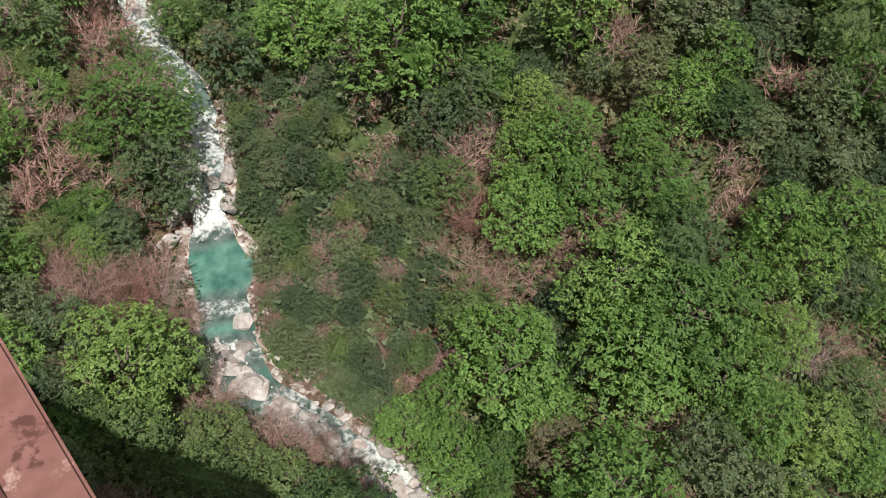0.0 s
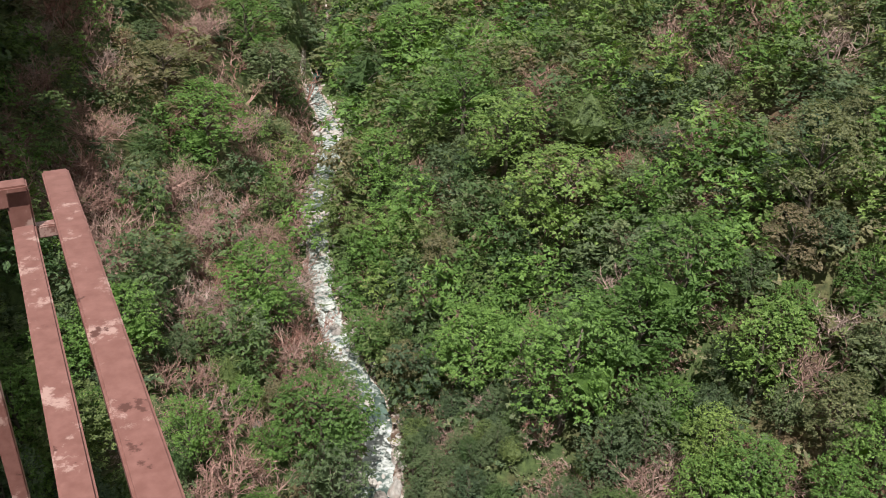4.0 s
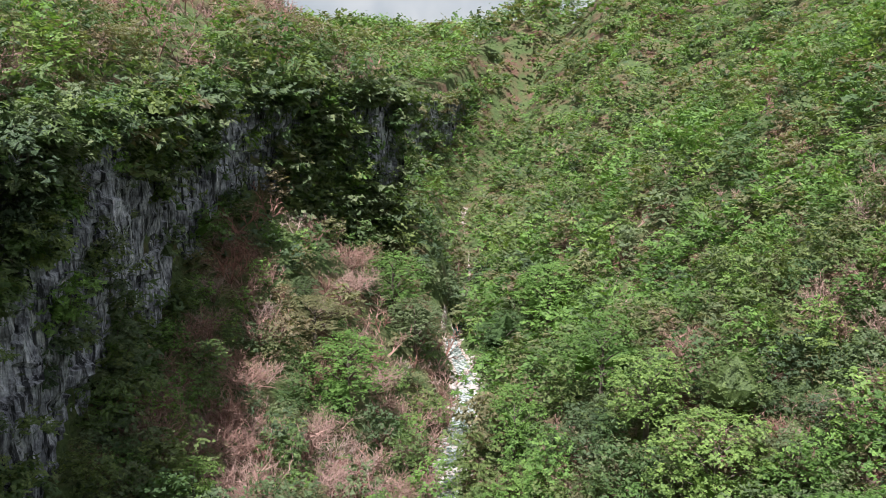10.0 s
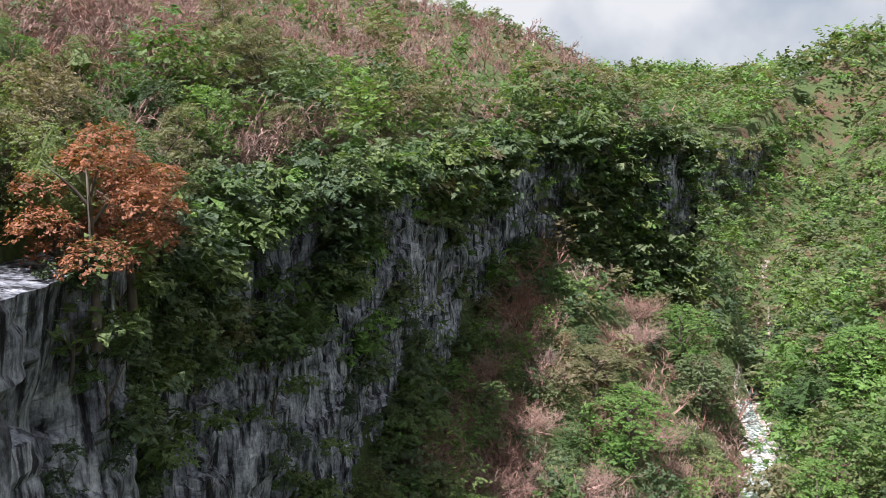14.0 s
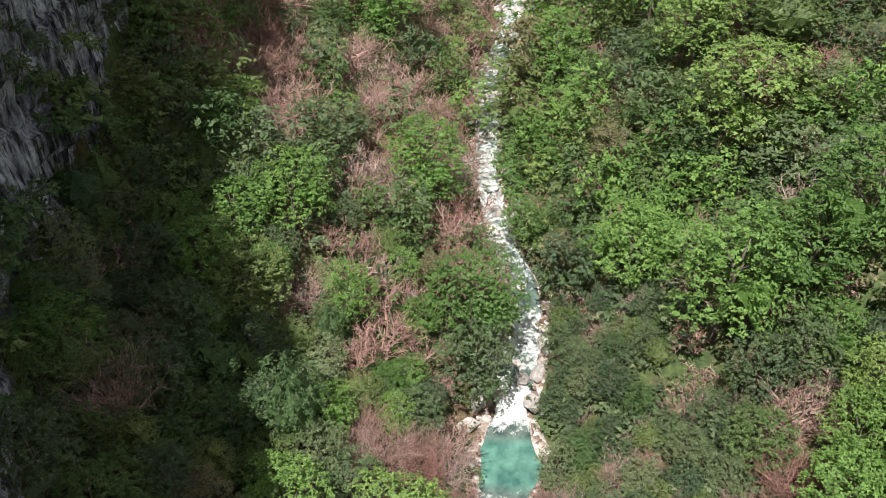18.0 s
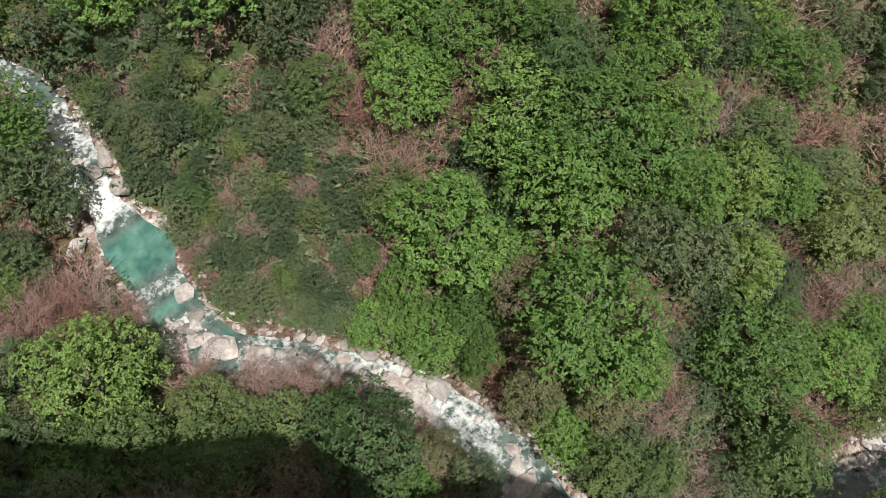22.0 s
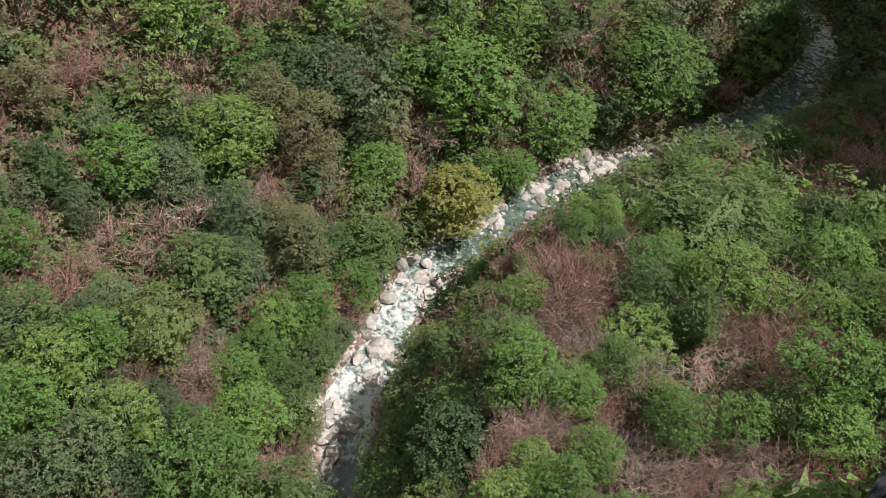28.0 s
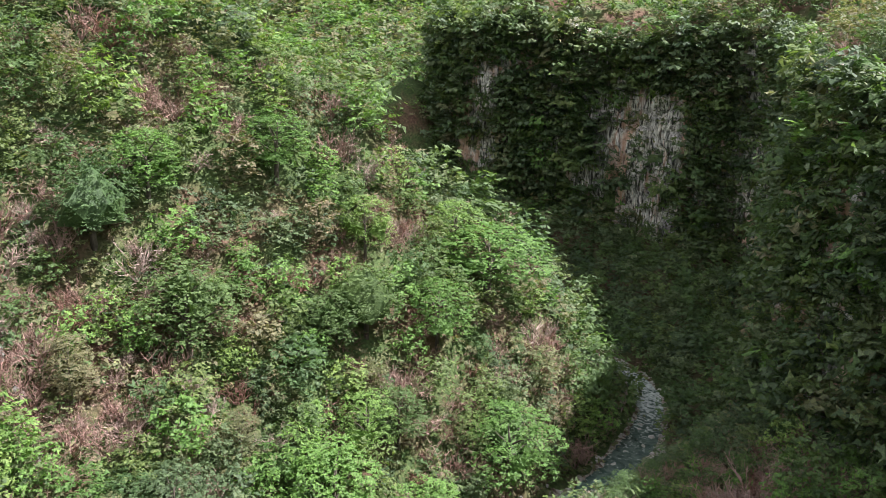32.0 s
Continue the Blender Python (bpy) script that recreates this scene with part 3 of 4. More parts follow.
def tube(points, radii, sides=5):
    """A tapered tube along points."""
    verts, faces = [], []
    for i, (p, r) in enumerate(zip(points, radii)):
        t = Vector(points[min(i + 1, len(points) - 1)]) - Vector(points[max(i - 1, 0)])
        q = t.to_track_quat("Z", "Y")
        for k in range(sides):
            a = 2 * math.pi * k / sides
            verts.append(tuple(Vector(p) + q @ Vector((r * math.cos(a), r * math.sin(a), 0))))
    for i in range(len(points) - 1):
        for k in range(sides):
            k2 = (k + 1) % sides
            faces.append([i * sides + k, i * sides + k2, (i + 1) * sides + k2, (i + 1) * sides + k])
    faces.append([(len(points) - 1) * sides + k for k in range(sides)])
    return verts, faces


def join(pieces):
    verts, faces = [], []
    for v, f in pieces:
        o = len(verts)
        verts += v
        faces += [[i + o for i in q] for q in f]
    return verts, faces


def crown_lobes(rng, spread, tall, base, n):
    lobes, radii = [], []
    for k in range(n):
        u = (k + 0.5) / n
        z = 1 - 1.75 * u
        a = k * 2.39996 + rng.rand() * 0.7
        rr = math.sqrt(max(0.0, 1 - z * z)) if z > 0 else 1.0 - 0.3 * abs(z)
        lobes.append((spread * 0.7 * rr * math.cos(a) * (0.85 + 0.3 * rng.rand()), spread * 0.7 * rr * math.sin(a) * (0.85 + 0.3 * rng.rand()),
                      base + tall * (0.45 + 0.42 * z) + rng.rand() * 0.5))
        radii.append(spread * (0.27 + 0.19 * rng.rand()))
    return lobes, radii


def trunk_of(rng, tall, spread, width):
    pieces = []
    lean = rng.normal(size=2) * 0.3
    stem = [(lean[0] * t * t, lean[1] * t * t, -1.5 + (tall * 0.8 + 1.5) * t) for t in np.linspace(0, 1, 6)]
    pieces.append(tube(stem, [width * (1.25 - 1.1 * t) for t in np.linspace(0, 1, 6)], 6))
    for k in range(6):
        a, z = k * 2.4 + rng.rand(), tall * (0.3 + 0.07 * k)
        l = spread * (0.75 - 0.05 * k)
        limb = [(l * t * math.cos(a), l * t * math.sin(a), z + tall * 0.22 * t ** 0.8) for t in (0, 0.35, 0.7, 1)]
        pieces.append(tube(limb, [width * 0.42, width * 0.3, width * 0.18, width * 0.06], 4))
    return join(pieces)


def tree_proto(seed, spread, tall, leaves, size, lobes, sub):
    """A broad-leaved tree: crown triangles and trunk."""
    rng = np.random.RandomState(seed)
    base = tall * 0.14
    lb, rd = crown_lobes(rng, spread, tall - base, base, lobes)
    crown = leaf_cloud(rng, lb, rd, leaves, size)
    if sub:
        crown = np.concatenate([hull(rng, lb, rd, sub), crown])
    return trunk_of(rng, tall, spread, 0.2 + 0.012 * tall), crown


def bare_proto(seed, spread, tall, stems, width):
    """A leafless many-stemmed tree: limbs, side branches and fine twigs."""
    rng = np.random.RandomState(seed)
    tri = []

    def branch(p, d, l, w, depth):
        s = np.cross(d, rng.normal(size=3))
        s = s / (np.linalg.norm(s) + 1e-9) * w
        q = p + d * l
        tri.append((p - s, p + s, q))
        if depth:
            for k in range(4):
                t = 0.25 + 0.75 * rng.rand()
                e = d + rng.normal(size=3) * 0.6 + np.array([0, 0, 0.15])
                branch(p + d * l * t, e / np.linalg.norm(e), l * (0.42 + 0.25 * rng.rand()), w * 0.62, depth - 1)

    for k in range(stems):
        a = k * 2.39996 + rng.rand()
        out = 0.25 + 0.75 * rng.rand()
        d = np.array([math.cos(a) * out, math.sin(a) * out, 0.9])
        d /= np.linalg.norm(d)
        branch(np.array([0, 0, tall * 0.08 * rng.rand()]), d, 0.62 * math.hypot(spread * out, tall * 0.8) * (0.75 + 0.4 * rng.rand()), width * 1.9, 3)
    return trunk_of(rng, tall * 0.6, spread * 0.6, 0.1 + 0.006 * tall), np.array(tri)


LABELS = {
    "bright": "round broad-leaved tree in fresh bright green spring leaf on the slope",
    "mid": "broad-leaved tree in mid green leaf on the gorge slope",
    "dark": "dense dark green evergreen tree on the gorge slope",
    "olive": "half-open tree with thin olive green young leaves",
    "yellow": "yellow-green maple-like tree beside the stream",
    "orange": "rust-orange leaved tree on the cliff edge",
    "bare": "leafless tree with pinkish brown twigs on the slope",
}


def make_tree(kind, trunk, crown, name="tree"):
    top = new(name)
    top.empty_display_size = 0.3
    part("trunk", trunk, top)
    part("crown", crown, top)
    return tagged(top, LABELS[kind], "tree", "trees of the gorge")


KINDS = ("bright", "mid", "dark", "olive", "bare", "yellow", "orange")
SHAPES = ((5.4, 13.0), (4.6, 12.0), (5.0, 14.5))
PROTO, CROWNS = {}, {}
for kk, kind in enumerate(KINDS):
    for lod, leaves, size, sub, twigs, width in (("near", 5200, 0.19, 1, 40, 0.044), ("mid", 630, 0.46, 0, 10, 0.12), ("low", 216, 0.78, 0, 2, 0.2)):
        for v, (sp, ta) in enumerate(SHAPES):
            if kind == "bare":
                trunk, crown = bare_proto(90 + v + 10 * kk, sp * 0.9, ta * 0.85, twigs, width)
            elif kind in ("olive", "orange"):
                trunk, crown = tree_proto(v + 10 * kk, sp, ta, int(leaves * 1.5), size * 0.9, 11 + 3 * v, sub)
                crown = crown[np.random.RandomState(v).rand(len(crown)) < np.where(np.arange(len(crown)) < len(crown) - int(leaves * 1.5), 0.45, 1.0)]
            else:
                trunk, crown = tree_proto(v + 10 * kk, sp, ta, leaves, size, 24 + 6 * v, sub)
            CROWNS[kind, lod, v] = crown
            if lod == "near":
                mat = TWIG if kind == "bare" else LEAF[kind]
                PROTO[kind, v] = (mesh_of("trunk", *trunk, [BARK], True), tri_mesh("crown", crown, mat))
MADE = {}
NAMES = {"bare": "bare_tree", "dark": "evergreen_tree", "olive": "young_leaf_tree", "yellow": "maple_tree", "orange": "rust_tree"}


def plant(kind, variant, x, y, z, wide, high, turn):
    """A tree of its own with trunk and crown."""
    key = (kind, variant)
    m = Matrix.Translation((x, y, z)) @ Matrix.Rotation(turn, 4, "Z") @ Matrix.Diagonal((wide, wide, high, 1))
    if key not in MADE:
        MADE[key] = make_tree(kind, *PROTO[key], NAMES.get(kind, "tree"))
        MADE[key].matrix_basis = m
        return
    copy_thing(MADE[key], Matrix.Identity(4)).matrix_basis = m


def stood(tri, x, y, z, wide, high, turn):
    """Triangles of a prototype set down in the land."""
    c, s = math.cos(turn), math.sin(turn)
    q = tri * [wide, wide, high]
    return np.stack([q[..., 0] * c - q[..., 1] * s + x, q[..., 0] * s + q[..., 1] * c + y, q[..., 2] + z], -1)


# trees that stand out: x, y, crown radius, height
SPRING_TREES = [(45.4, 44.1, 6.5, 15.4), (49.6, 36.3, 6.3, 14.9), (43.8, 35.2, 6.9, 16.5), (51.3, 29.8, 5.3, 12.5), (32.8, 41.7, 6.9, 16.4), (37.3, 23.4, 8, 19.4), (57.9, 22.6, 4.6, 10.6), (39.1, 56.4, 5.1, 11.9), (26.2, 36.6, 4.5, 10.3), (28.8, 30.7, 2.7, 9.1), (49.8, 9.3, 5.9, 13.8), (58.1, 3.3, 4.5, 10.4), (-7.5, 50.9, 7.2, 17.5), (35.3, -9.6, 4.5, 10.4), (89.1, 15.3, 4.8, 11.1), (100.6, -0.5, 5.2, 12.3), (114.8, -40.9, 8.7, 19.5), (115.6, -59.7, 7.2, 17), (124.1, -84.2, 10.8, 19.5), (101.5, -21.2, 4.7, 10.9), (108, -48.3, 4.5, 10.3), (48.6, -39.9, 4.7, 6.2), (158.2, -96.9, 13.6, 19.5), (143.8, -75.9, 7.3, 17.3)]
SPRING_TREES_B = [(49.3, -85.8, 5.8, 13.8), (56.9, -79.8, 6.3, 8.4), (97.5, 2.2, 5.9, 14.1), (127.1, -52.4, 6.6, 15.5), (159, -20.1, 6.3, 14.8), (165.4, -46.9, 7.4, 17.3), (156.4, -63.8, 6.1, 14.4), (165.1, -90.7, 6.8, 16.1), (-2.4, 88.6, 7.3, 17.7), (-28.7, 91.8, 5.6, 13.1), (-35.4, 87.6, 4.7, 10.9), (-13, 115.6, 7.1, 17.2), (28.8, 79.8, 8, 19.4), (20, 96.7, 6.3, 15.1), (37.1, 79.6, 6.7, 15.5), (42.4, 81.2, 7.9, 19.5), (5.1, 113.6, 4.3, 10), (-26.5, 162.2, 9.2, 19.5), (-38.7, 103.8, 3.9, 9.1), (20.9, 220.5, 9.6, 19.5), (30.8, 134.7, 7.7, 18.8), (9.4, 158.2, 6.6, 15.8), (36.4, 114.7, 9.2, 19.5), (-22.4, 216.1, 9.4, 19.5)]
SPRING_TREES_C = [(26, 155.8, 8.1, 19.5)]
GREEN_TREES = [(76.3, 7.3, 5.7, 12.4), (66.5, 13.1, 5.3, 11.4), (63.5, 24.8, 4.1, 8.6), (10.6, 29.1, 6.4, 14.2), (35, 8.2, 3.5, 8.4), (65.3, -2.4, 3.9, 8.4), (88.6, -16, 5.3, 11.4), (66.4, -60.6, 8.4, 10.7), (49.5, -24.4, 4.2, 8.8), (138.8, -22.7, 8.9, 18), (144.3, -59.3, 7.5, 16.4), (129.4, -60.3, 6.2, 13.4), (142.2, -50.2, 5.7, 12.2), (152.5, -9.4, 7.7, 16.7), (-30.8, 76.7, 5.9, 12.6), (9, 213.4, 8.6, 18), (43.7, 129.4, 6, 13.1)]
DARK_TREES = [(111.8, -14.7, 7.1, 14), (-15.5, 207, 8.3, 16.5), (-40.4, 184, 4.1, 7.9)]
OLIVE_TREES = [(17.9, 25.3, 3.2, 6.3), (38.4, -16.3, 3.8, 6.3), (45.3, -30.8, 3.7, 3.8), (-36, 174.3, 7.8, 12.6)]
YELLOW_TREES = [(99.3, -35.2, 7, 14.1)]
BARE_TREES = [(-42, 122, 5.6, 8.5), (-30, 148, 6, 9), (-20, 114, 5.2, 8), (-36, 108, 4.8, 7.5), (-22, 178, 6.2, 9.5), (-14, 146, 5.4, 8), (-34, 214, 7, 10), (-19, 240, 7, 10), (41.5, 6.3, 4.2, 5.8), (40.7, 51, 3.3, 5.6), (75.4, 20.6, 3.7, 5.6), (112, -31.8, 5.5, 7.8), (41.7, -46.8, 6.5, 5.2), (100.7, 21, 7.1, 10.1), (94.3, -1.8, 5.2, 7.2), (-25.5, 82.4, 4.3, 5.9), (-7.7, 130.7, 5.3, 7.4), (-32.5, 200.9, 8.1, 11.5), (-45, 148, 6.9, 9.8), (-25.9, 131.9, 7.3, 10.4)]
SNAGS = [(75.7, -36.7, 1.6, 11), (79, -34.5, 1.4, 9), (72, -33, 1.8, 8)]
BANK_TREES = [(29.5, -1.5, 4.6, 12), (36, -8, 4.8, 13), (42, -10.5, 4.6, 13), (48, -12.5, 4.4, 12), (53.5, -16, 4.4, 11), (58, -17.5, 4.4, 11), (63, -20.5, 4.2, 10), (25, -5, 4.8, 12), (34, -14, 4.6, 11), (41, -17, 4.6, 11), (47, -19.5, 4.2, 10), (-0.5, 42.5, 5, 9), (5, 36.5, 4.5, 8), (-3, 36, 5, 10), (-9, 43, 5, 10)]
# rust-leaved trees that root in the cliff just below its edge: x, y, foot, crown radius, height
RUST_TREES = [(-37.5, 36.5, 79.5, 4.6, 12.5), (-40.5, 42.5, 80.5, 4.0, 10), (-43.5, 47.5, 81.5, 3.2, 7.5)]
GIVEN = [("bright", SPRING_TREES), ("bright", SPRING_TREES_B), ("bright", SPRING_TREES_C), ("mid", GREEN_TREES), ("dark", DARK_TREES), ("olive", OLIVE_TREES), ("yellow", YELLOW_TREES), ("bare", BARE_TREES), ("bare", SNAGS), ("mid", BANK_TREES)]


class Spots:
    """Keeps trees apart."""

    def __init__(self, cell=6.0):
        self.cell, self.bins = cell, {}

    def free(self, x, y, r):
        i, j = int(x // self.cell), int(y // self.cell)
        for a in range(i - 3, i + 4):
            for b in range(j - 3, j + 4):
                for px, py, pr in self.bins.get((a, b), ()):
                    if (px - x) ** 2 + (py - y) ** 2 < (0.58 * (r + pr)) ** 2:
                        return False
        return True

    def add(self, x, y, r):
        self.bins.setdefault((int(x // self.cell), int(y // self.cell)), []).append((x, y, r))


spots = Spots()


def given_trees():
    n = 0
    for kind, rows in GIVEN:
        for x, y, r, tall in rows:
            v = n % 3
            spots.add(x, y, r)
            plant(kind, v, x, y, height(x, y) - 0.3, r / SHAPES[v][0], tall / SHAPES[v][1], n * 1.7)
            n += 1
    for n, (x, y, z, r, tall) in enumerate(RUST_TREES):
        plant("orange", n, x, y, z, r / SHAPES[n][0], tall / SHAPES[n][1], n * 2.1)


given_trees()


def forest():
    rng = np.random.RandomState(11)
    n = 52000
    az = np.radians(rng.uniform(-62, 158, n))
    r = np.sqrt(rng.uniform(8 ** 2, 330 ** 2, n))
    r = np.where(rng.rand(n) < 0.35, rng.uniform(8, 150, n), r)
    r = np.sort(r)
    x, y = r * np.sin(az), r * np.cos(az)
    h, side, e = land(x, y)
    d, _, (bed, half, _) = to_line(x, y, COARSE)
    patch = fnoise(x / 26 + 5, y / 26 + 80, 3)
    patch2 = fnoise(x / 11 + 55, y / 11, 2)
    slope = np.hypot(land(x + 1.5, y)[0] - h, land(x, y + 1.5)[0] - h) / 1.5
    h = np.where((side < 0) & (e > -3) & (e < 1.5), np.maximum(h, to_line(x, y, RIM)[2][0] - 1.6), h)
    pick, size, turn, tall = rng.rand(n), rng.rand(n), rng.rand(n), rng.rand(n)
    laurel = (side > 0) & (np.hypot((x - 17) / 14, (y - 68) / 26) < 1)
    count, joined = {}, {k: [] for k in KINDS}
    for k in range(n):
        if d[k] < half[k] + (1.0 if y[k] > 256 else 1.9 if y[k] > 104 else 2.6) or slope[k] > (9 if -2 < e[k] < 1 or (side[k] < 0 and 240 < y[k] < 300) else 3.6 if side[k] < 0 else 2.2) or (side[k] < 0 and (-0.5 if 60 < y[k] < 200 else 0.5) < e[k] < 4):
            continue
        if (side[k] < 0 and 62 < x[k] < 126 and d[k] < half[k] + 7) or (x[k] > 96 and -98 < y[k] < -40 and d[k] < half[k] + 4.2):
            continue
        if r[k] < 30 and h[k] > 60 and math.degrees(az[k]) > -40:
            continue
        if side[k] < 0 and r[k] < 54 and x[k] < -10 and e[k] > -6 and h[k] > 60:
            continue
        if laurel[k]:
            kind, s = ("dark" if pick[k] < 0.62 else "mid" if pick[k] < 0.8 else "bare"), 0.28 + 0.3 * size[k]
        elif side[k] > 0:
            kind = "bright" if patch[k] > -0.1 else "mid"
            if pick[k] < 0.1:
                kind = "olive"
            elif pick[k] < 0.3:
                kind = "mid"
            elif pick[k] < 0.39:
                kind = "bare"
            elif pick[k] < (0.8 if patch2[k] > 0.0 else 0.47) and x[k] > 60 and y[k] < 40:
                kind = "bare"
            elif pick[k] < 0.43 or patch2[k] < -0.21:
                kind = "dark"
            s = 0.7 + 0.75 * size[k] ** 1.5
            if kind in ("bare", "dark"):
                s *= 0.7
        elif e[k] >= 1:
            kind = "bare" if patch[k] > -0.2 else "mid"
            if pick[k] < 0.11:
                kind = "mid"
            elif pick[k] < 0.22:
                kind = "dark"
            elif pick[k] < 0.36:
                kind = "bright"
            elif pick[k] < 0.44:
                kind = "olive"
            elif pick[k] < 0.75 and y[k] > 60:
                kind = "bare"
            if 20 < x[k] < 95 and y[k] < 5 and pick[k] < 0.5:
                kind = "bright" if pick[k] < 0.35 else "mid"
            if x[k] > 90 and y[k] < -80:
                kind = "dark" if pick[k] < 0.55 else "mid"
            if kind == "bare" and y[k] < 112 and x[k] < -12 and e[k] < 34 and pick[k] < 0.9:
                kind = "dark" if pick[k] < 0.7 else "mid"
            if 248 < y[k] < 300 and x[k] > -30:
                kind = "dark" if pick[k] < 0.7 else "mid"
            s = (0.5 + 0.55 * size[k]) * (0.42 if 60 < x[k] < 128 and d[k] < half[k] + 34 else 1.0)
        else:
            edge = e[k] > -16
            kind = "bare" if patch[k] > -0.2 else "olive"
            if pick[k] < (0.3 if edge else 0.07):
                kind = "mid"
            elif pick[k] < (0.42 if edge else 0.13):
                kind = "dark" if edge else "bright"
            elif x[k] > 40 and pick[k] < 0.7:
                kind = "bright" if pick[k] < 0.4 else "olive"
            elif edge and pick[k] < 0.62:
                kind = "olive" if pick[k] < 0.52 else "bright"
            s = (0.55 + 0.5 * size[k]) if edge else (0.45 + 0.45 * size[k])
        rad = 4.9 * s * (0.85 if kind == "bare" else 1.0)
        if not spots.free(x[k], y[k], rad):
            continue
        spots.add(x[k], y[k], rad)
        high = s * (0.85 + 0.35 * tall[k])
        name = NAMES.get(kind, "tree")
        if count.get(name, 0) < {"tree": 300, "evergreen_tree": 170, "bare_tree": 200}.get(name, 80) and r[k] < 190:
            count[name] = count.get(name, 0) + 1
            plant(kind, k % 3, x[k], y[k], h[k] - 0.3, s, high, turn[k] * 6.28)
        else:
            lod = "mid" if r[k] < 190 else "low"
            joined[kind].append(stood(CROWNS[kind, lod, k % 3], x[k], y[k], h[k] - 0.3, s, high, turn[k] * 6.28))
    for kind, rows in joined.items():
        if rows:
            mat = TWIG if kind == "bare" else LEAF[kind]
            tagged(new("woodland", joined_mesh("woodland", rows, mat, 3)), "dense mixed woodland covering the steep slopes", "woodland", kind="stuff")


forest()


def far_woods():
    """Woods too far off to count: clumps of leaves over all the distant slopes."""
    rng = np.random.RandomState(5)
    n = 19500
    az = np.radians(np.where(rng.rand(n) < 0.64, rng.uniform(-62, 40, n), rng.uniform(76, 158, n)))
    r = np.where(rng.rand(n) < 0.55, rng.uniform(322, 620, n), 325 * np.exp(rng.uniform(0, math.log(1500 / 325.0), n)))
    az[16500:], r[16500:] = np.radians(rng.uniform(90, 121, n - 16500)), rng.uniform(400, 1150, n - 16500)
    az[19000:], r[19000:] = np.radians(rng.uniform(-10, 14, n - 19000)), rng.uniform(480, 900, n - 19000)
    x, y = r * np.sin(az), r * np.cos(az)
    h, side, e = land(x, y)
    d = to_line(x, y, COARSE)[0]
    keep = d > 4
    clumps = []
    for k in range(16):
        c = rng.normal(size=(6, 3)) * [0.4, 0.4, 0.2] + [0, 0, 0.9]
        clumps.append(leaf_cloud(rng, c, np.full(6, 0.6), 54, 0.15))
    for kind, lo, hi in (("bright", 0.0, 0.4), ("mid", 0.4, 0.65), ("olive", 0.65, 0.9), ("dark", 0.9, 1.0)):
        u = rng.rand(n)
        sel = np.where(keep & (u >= lo) & (u < hi))[0]
        chunks = []
        for k in sel:
            big = r[k] / 325
            s = (4.5 + 2.5 * rng.rand()) * max(1.0, big * (0.72 if big < 1.9 else 0.92))
            chunks.append(stood(clumps[k % 16], x[k], y[k], h[k], s, s, k))
        tagged(new("far_woods", joined_mesh("far_woods", chunks, LEAF[kind], 4)), "distant mixed woods in spring leaf on the far slopes", "woods", kind="stuff")


far_woods()


def undergrowth():
    """Low shrubs, ferns and saplings between the trees."""
    rng = np.random.RandomState(21)
    n = 41000
    az = np.radians(np.where(np.arange(n) < 23000, rng.uniform(-60, 158, n), np.where(np.arange(n) < 29000, rng.uniform(60, 135, n), rng.uniform(78, 132, n))))
    r = np.where((rng.rand(n) < 0.6) & (np.arange(n) < 23000), rng.uniform(5, 150, n), np.sqrt(rng.uniform(25, 240 ** 2, n)))
    az[36000:], r[36000:] = np.radians(rng.uniform(2, 75, n - 36000)), rng.uniform(42, 125, n - 36000)
    x, y = r * np.sin(az), r * np.cos(az)
    h, side, e = land(x, y)
    d, _, (bed, half, _) = to_line(x, y, COARSE)
    patch = fnoise(x / 9 + 15, y / 9 + 8, 3)
    ok = (d > half + 2.4) & ~((side < 0) & (e > -2) & (e < 3))
    laurel = (side > 0) & (np.hypot((x - 17) / 16, (y - 66) / 30) < 1)
    patch = np.where((side < 0) & (y > 70), patch - 0.07, patch)
    patch = np.where((side < 0) & (y > 20) & (y < 112) & (x < -12) & (e < 34), np.abs(patch), patch)
    patch = np.where((np.arange(n) > 29000) & (np.arange(n) < 36000), patch - 0.08, patch)
    patch = np.where((side > 0) & (x > 50) & (patch < -0.12), patch + 0.09, patch)
    laurel = laurel & (patch > -0.16)
    kinds = {"dark": laurel | (patch > 0.04), "mid": ~laurel & (patch <= 0.04) & (patch > -0.06), "olive": ~laurel & (patch <= -0.06) & (patch > -0.12)}
    kinds["bare"] = ~(kinds["dark"] | kinds["mid"] | kinds["olive"])
    shrubs = [leaf_cloud(rng, rng.normal(size=(3, 3)) * [0.7, 0.7, 0.3] + [0, 0, 0.5], np.ones(3), 18, 0.25) for k in range(24)]
    for kind, sel in kinds.items():
        idx = np.where(sel & ok)[0]
        tri = []
        for k in idx:
            if kind == "bare":
                tri.append(stood(CROWNS["bare", "low", k % 3][::2], x[k], y[k], h[k] - 0.3, 0.4, 0.32, k))
                continue
            s = (0.8 + 1.0 * rng.rand()) * (1.3 if r[k] > 90 else 1.0)
            tri.append(stood(shrubs[k % 24], x[k], y[k], h[k], s, s, k))
        mat = TWIG if kind == "bare" else LEAF[kind]
        tagged(new("undergrowth", joined_mesh("undergrowth", tri, mat, 5)), "low shrubs and saplings covering the slopes between trees", "undergrowth", kind="stuff")


undergrowth()


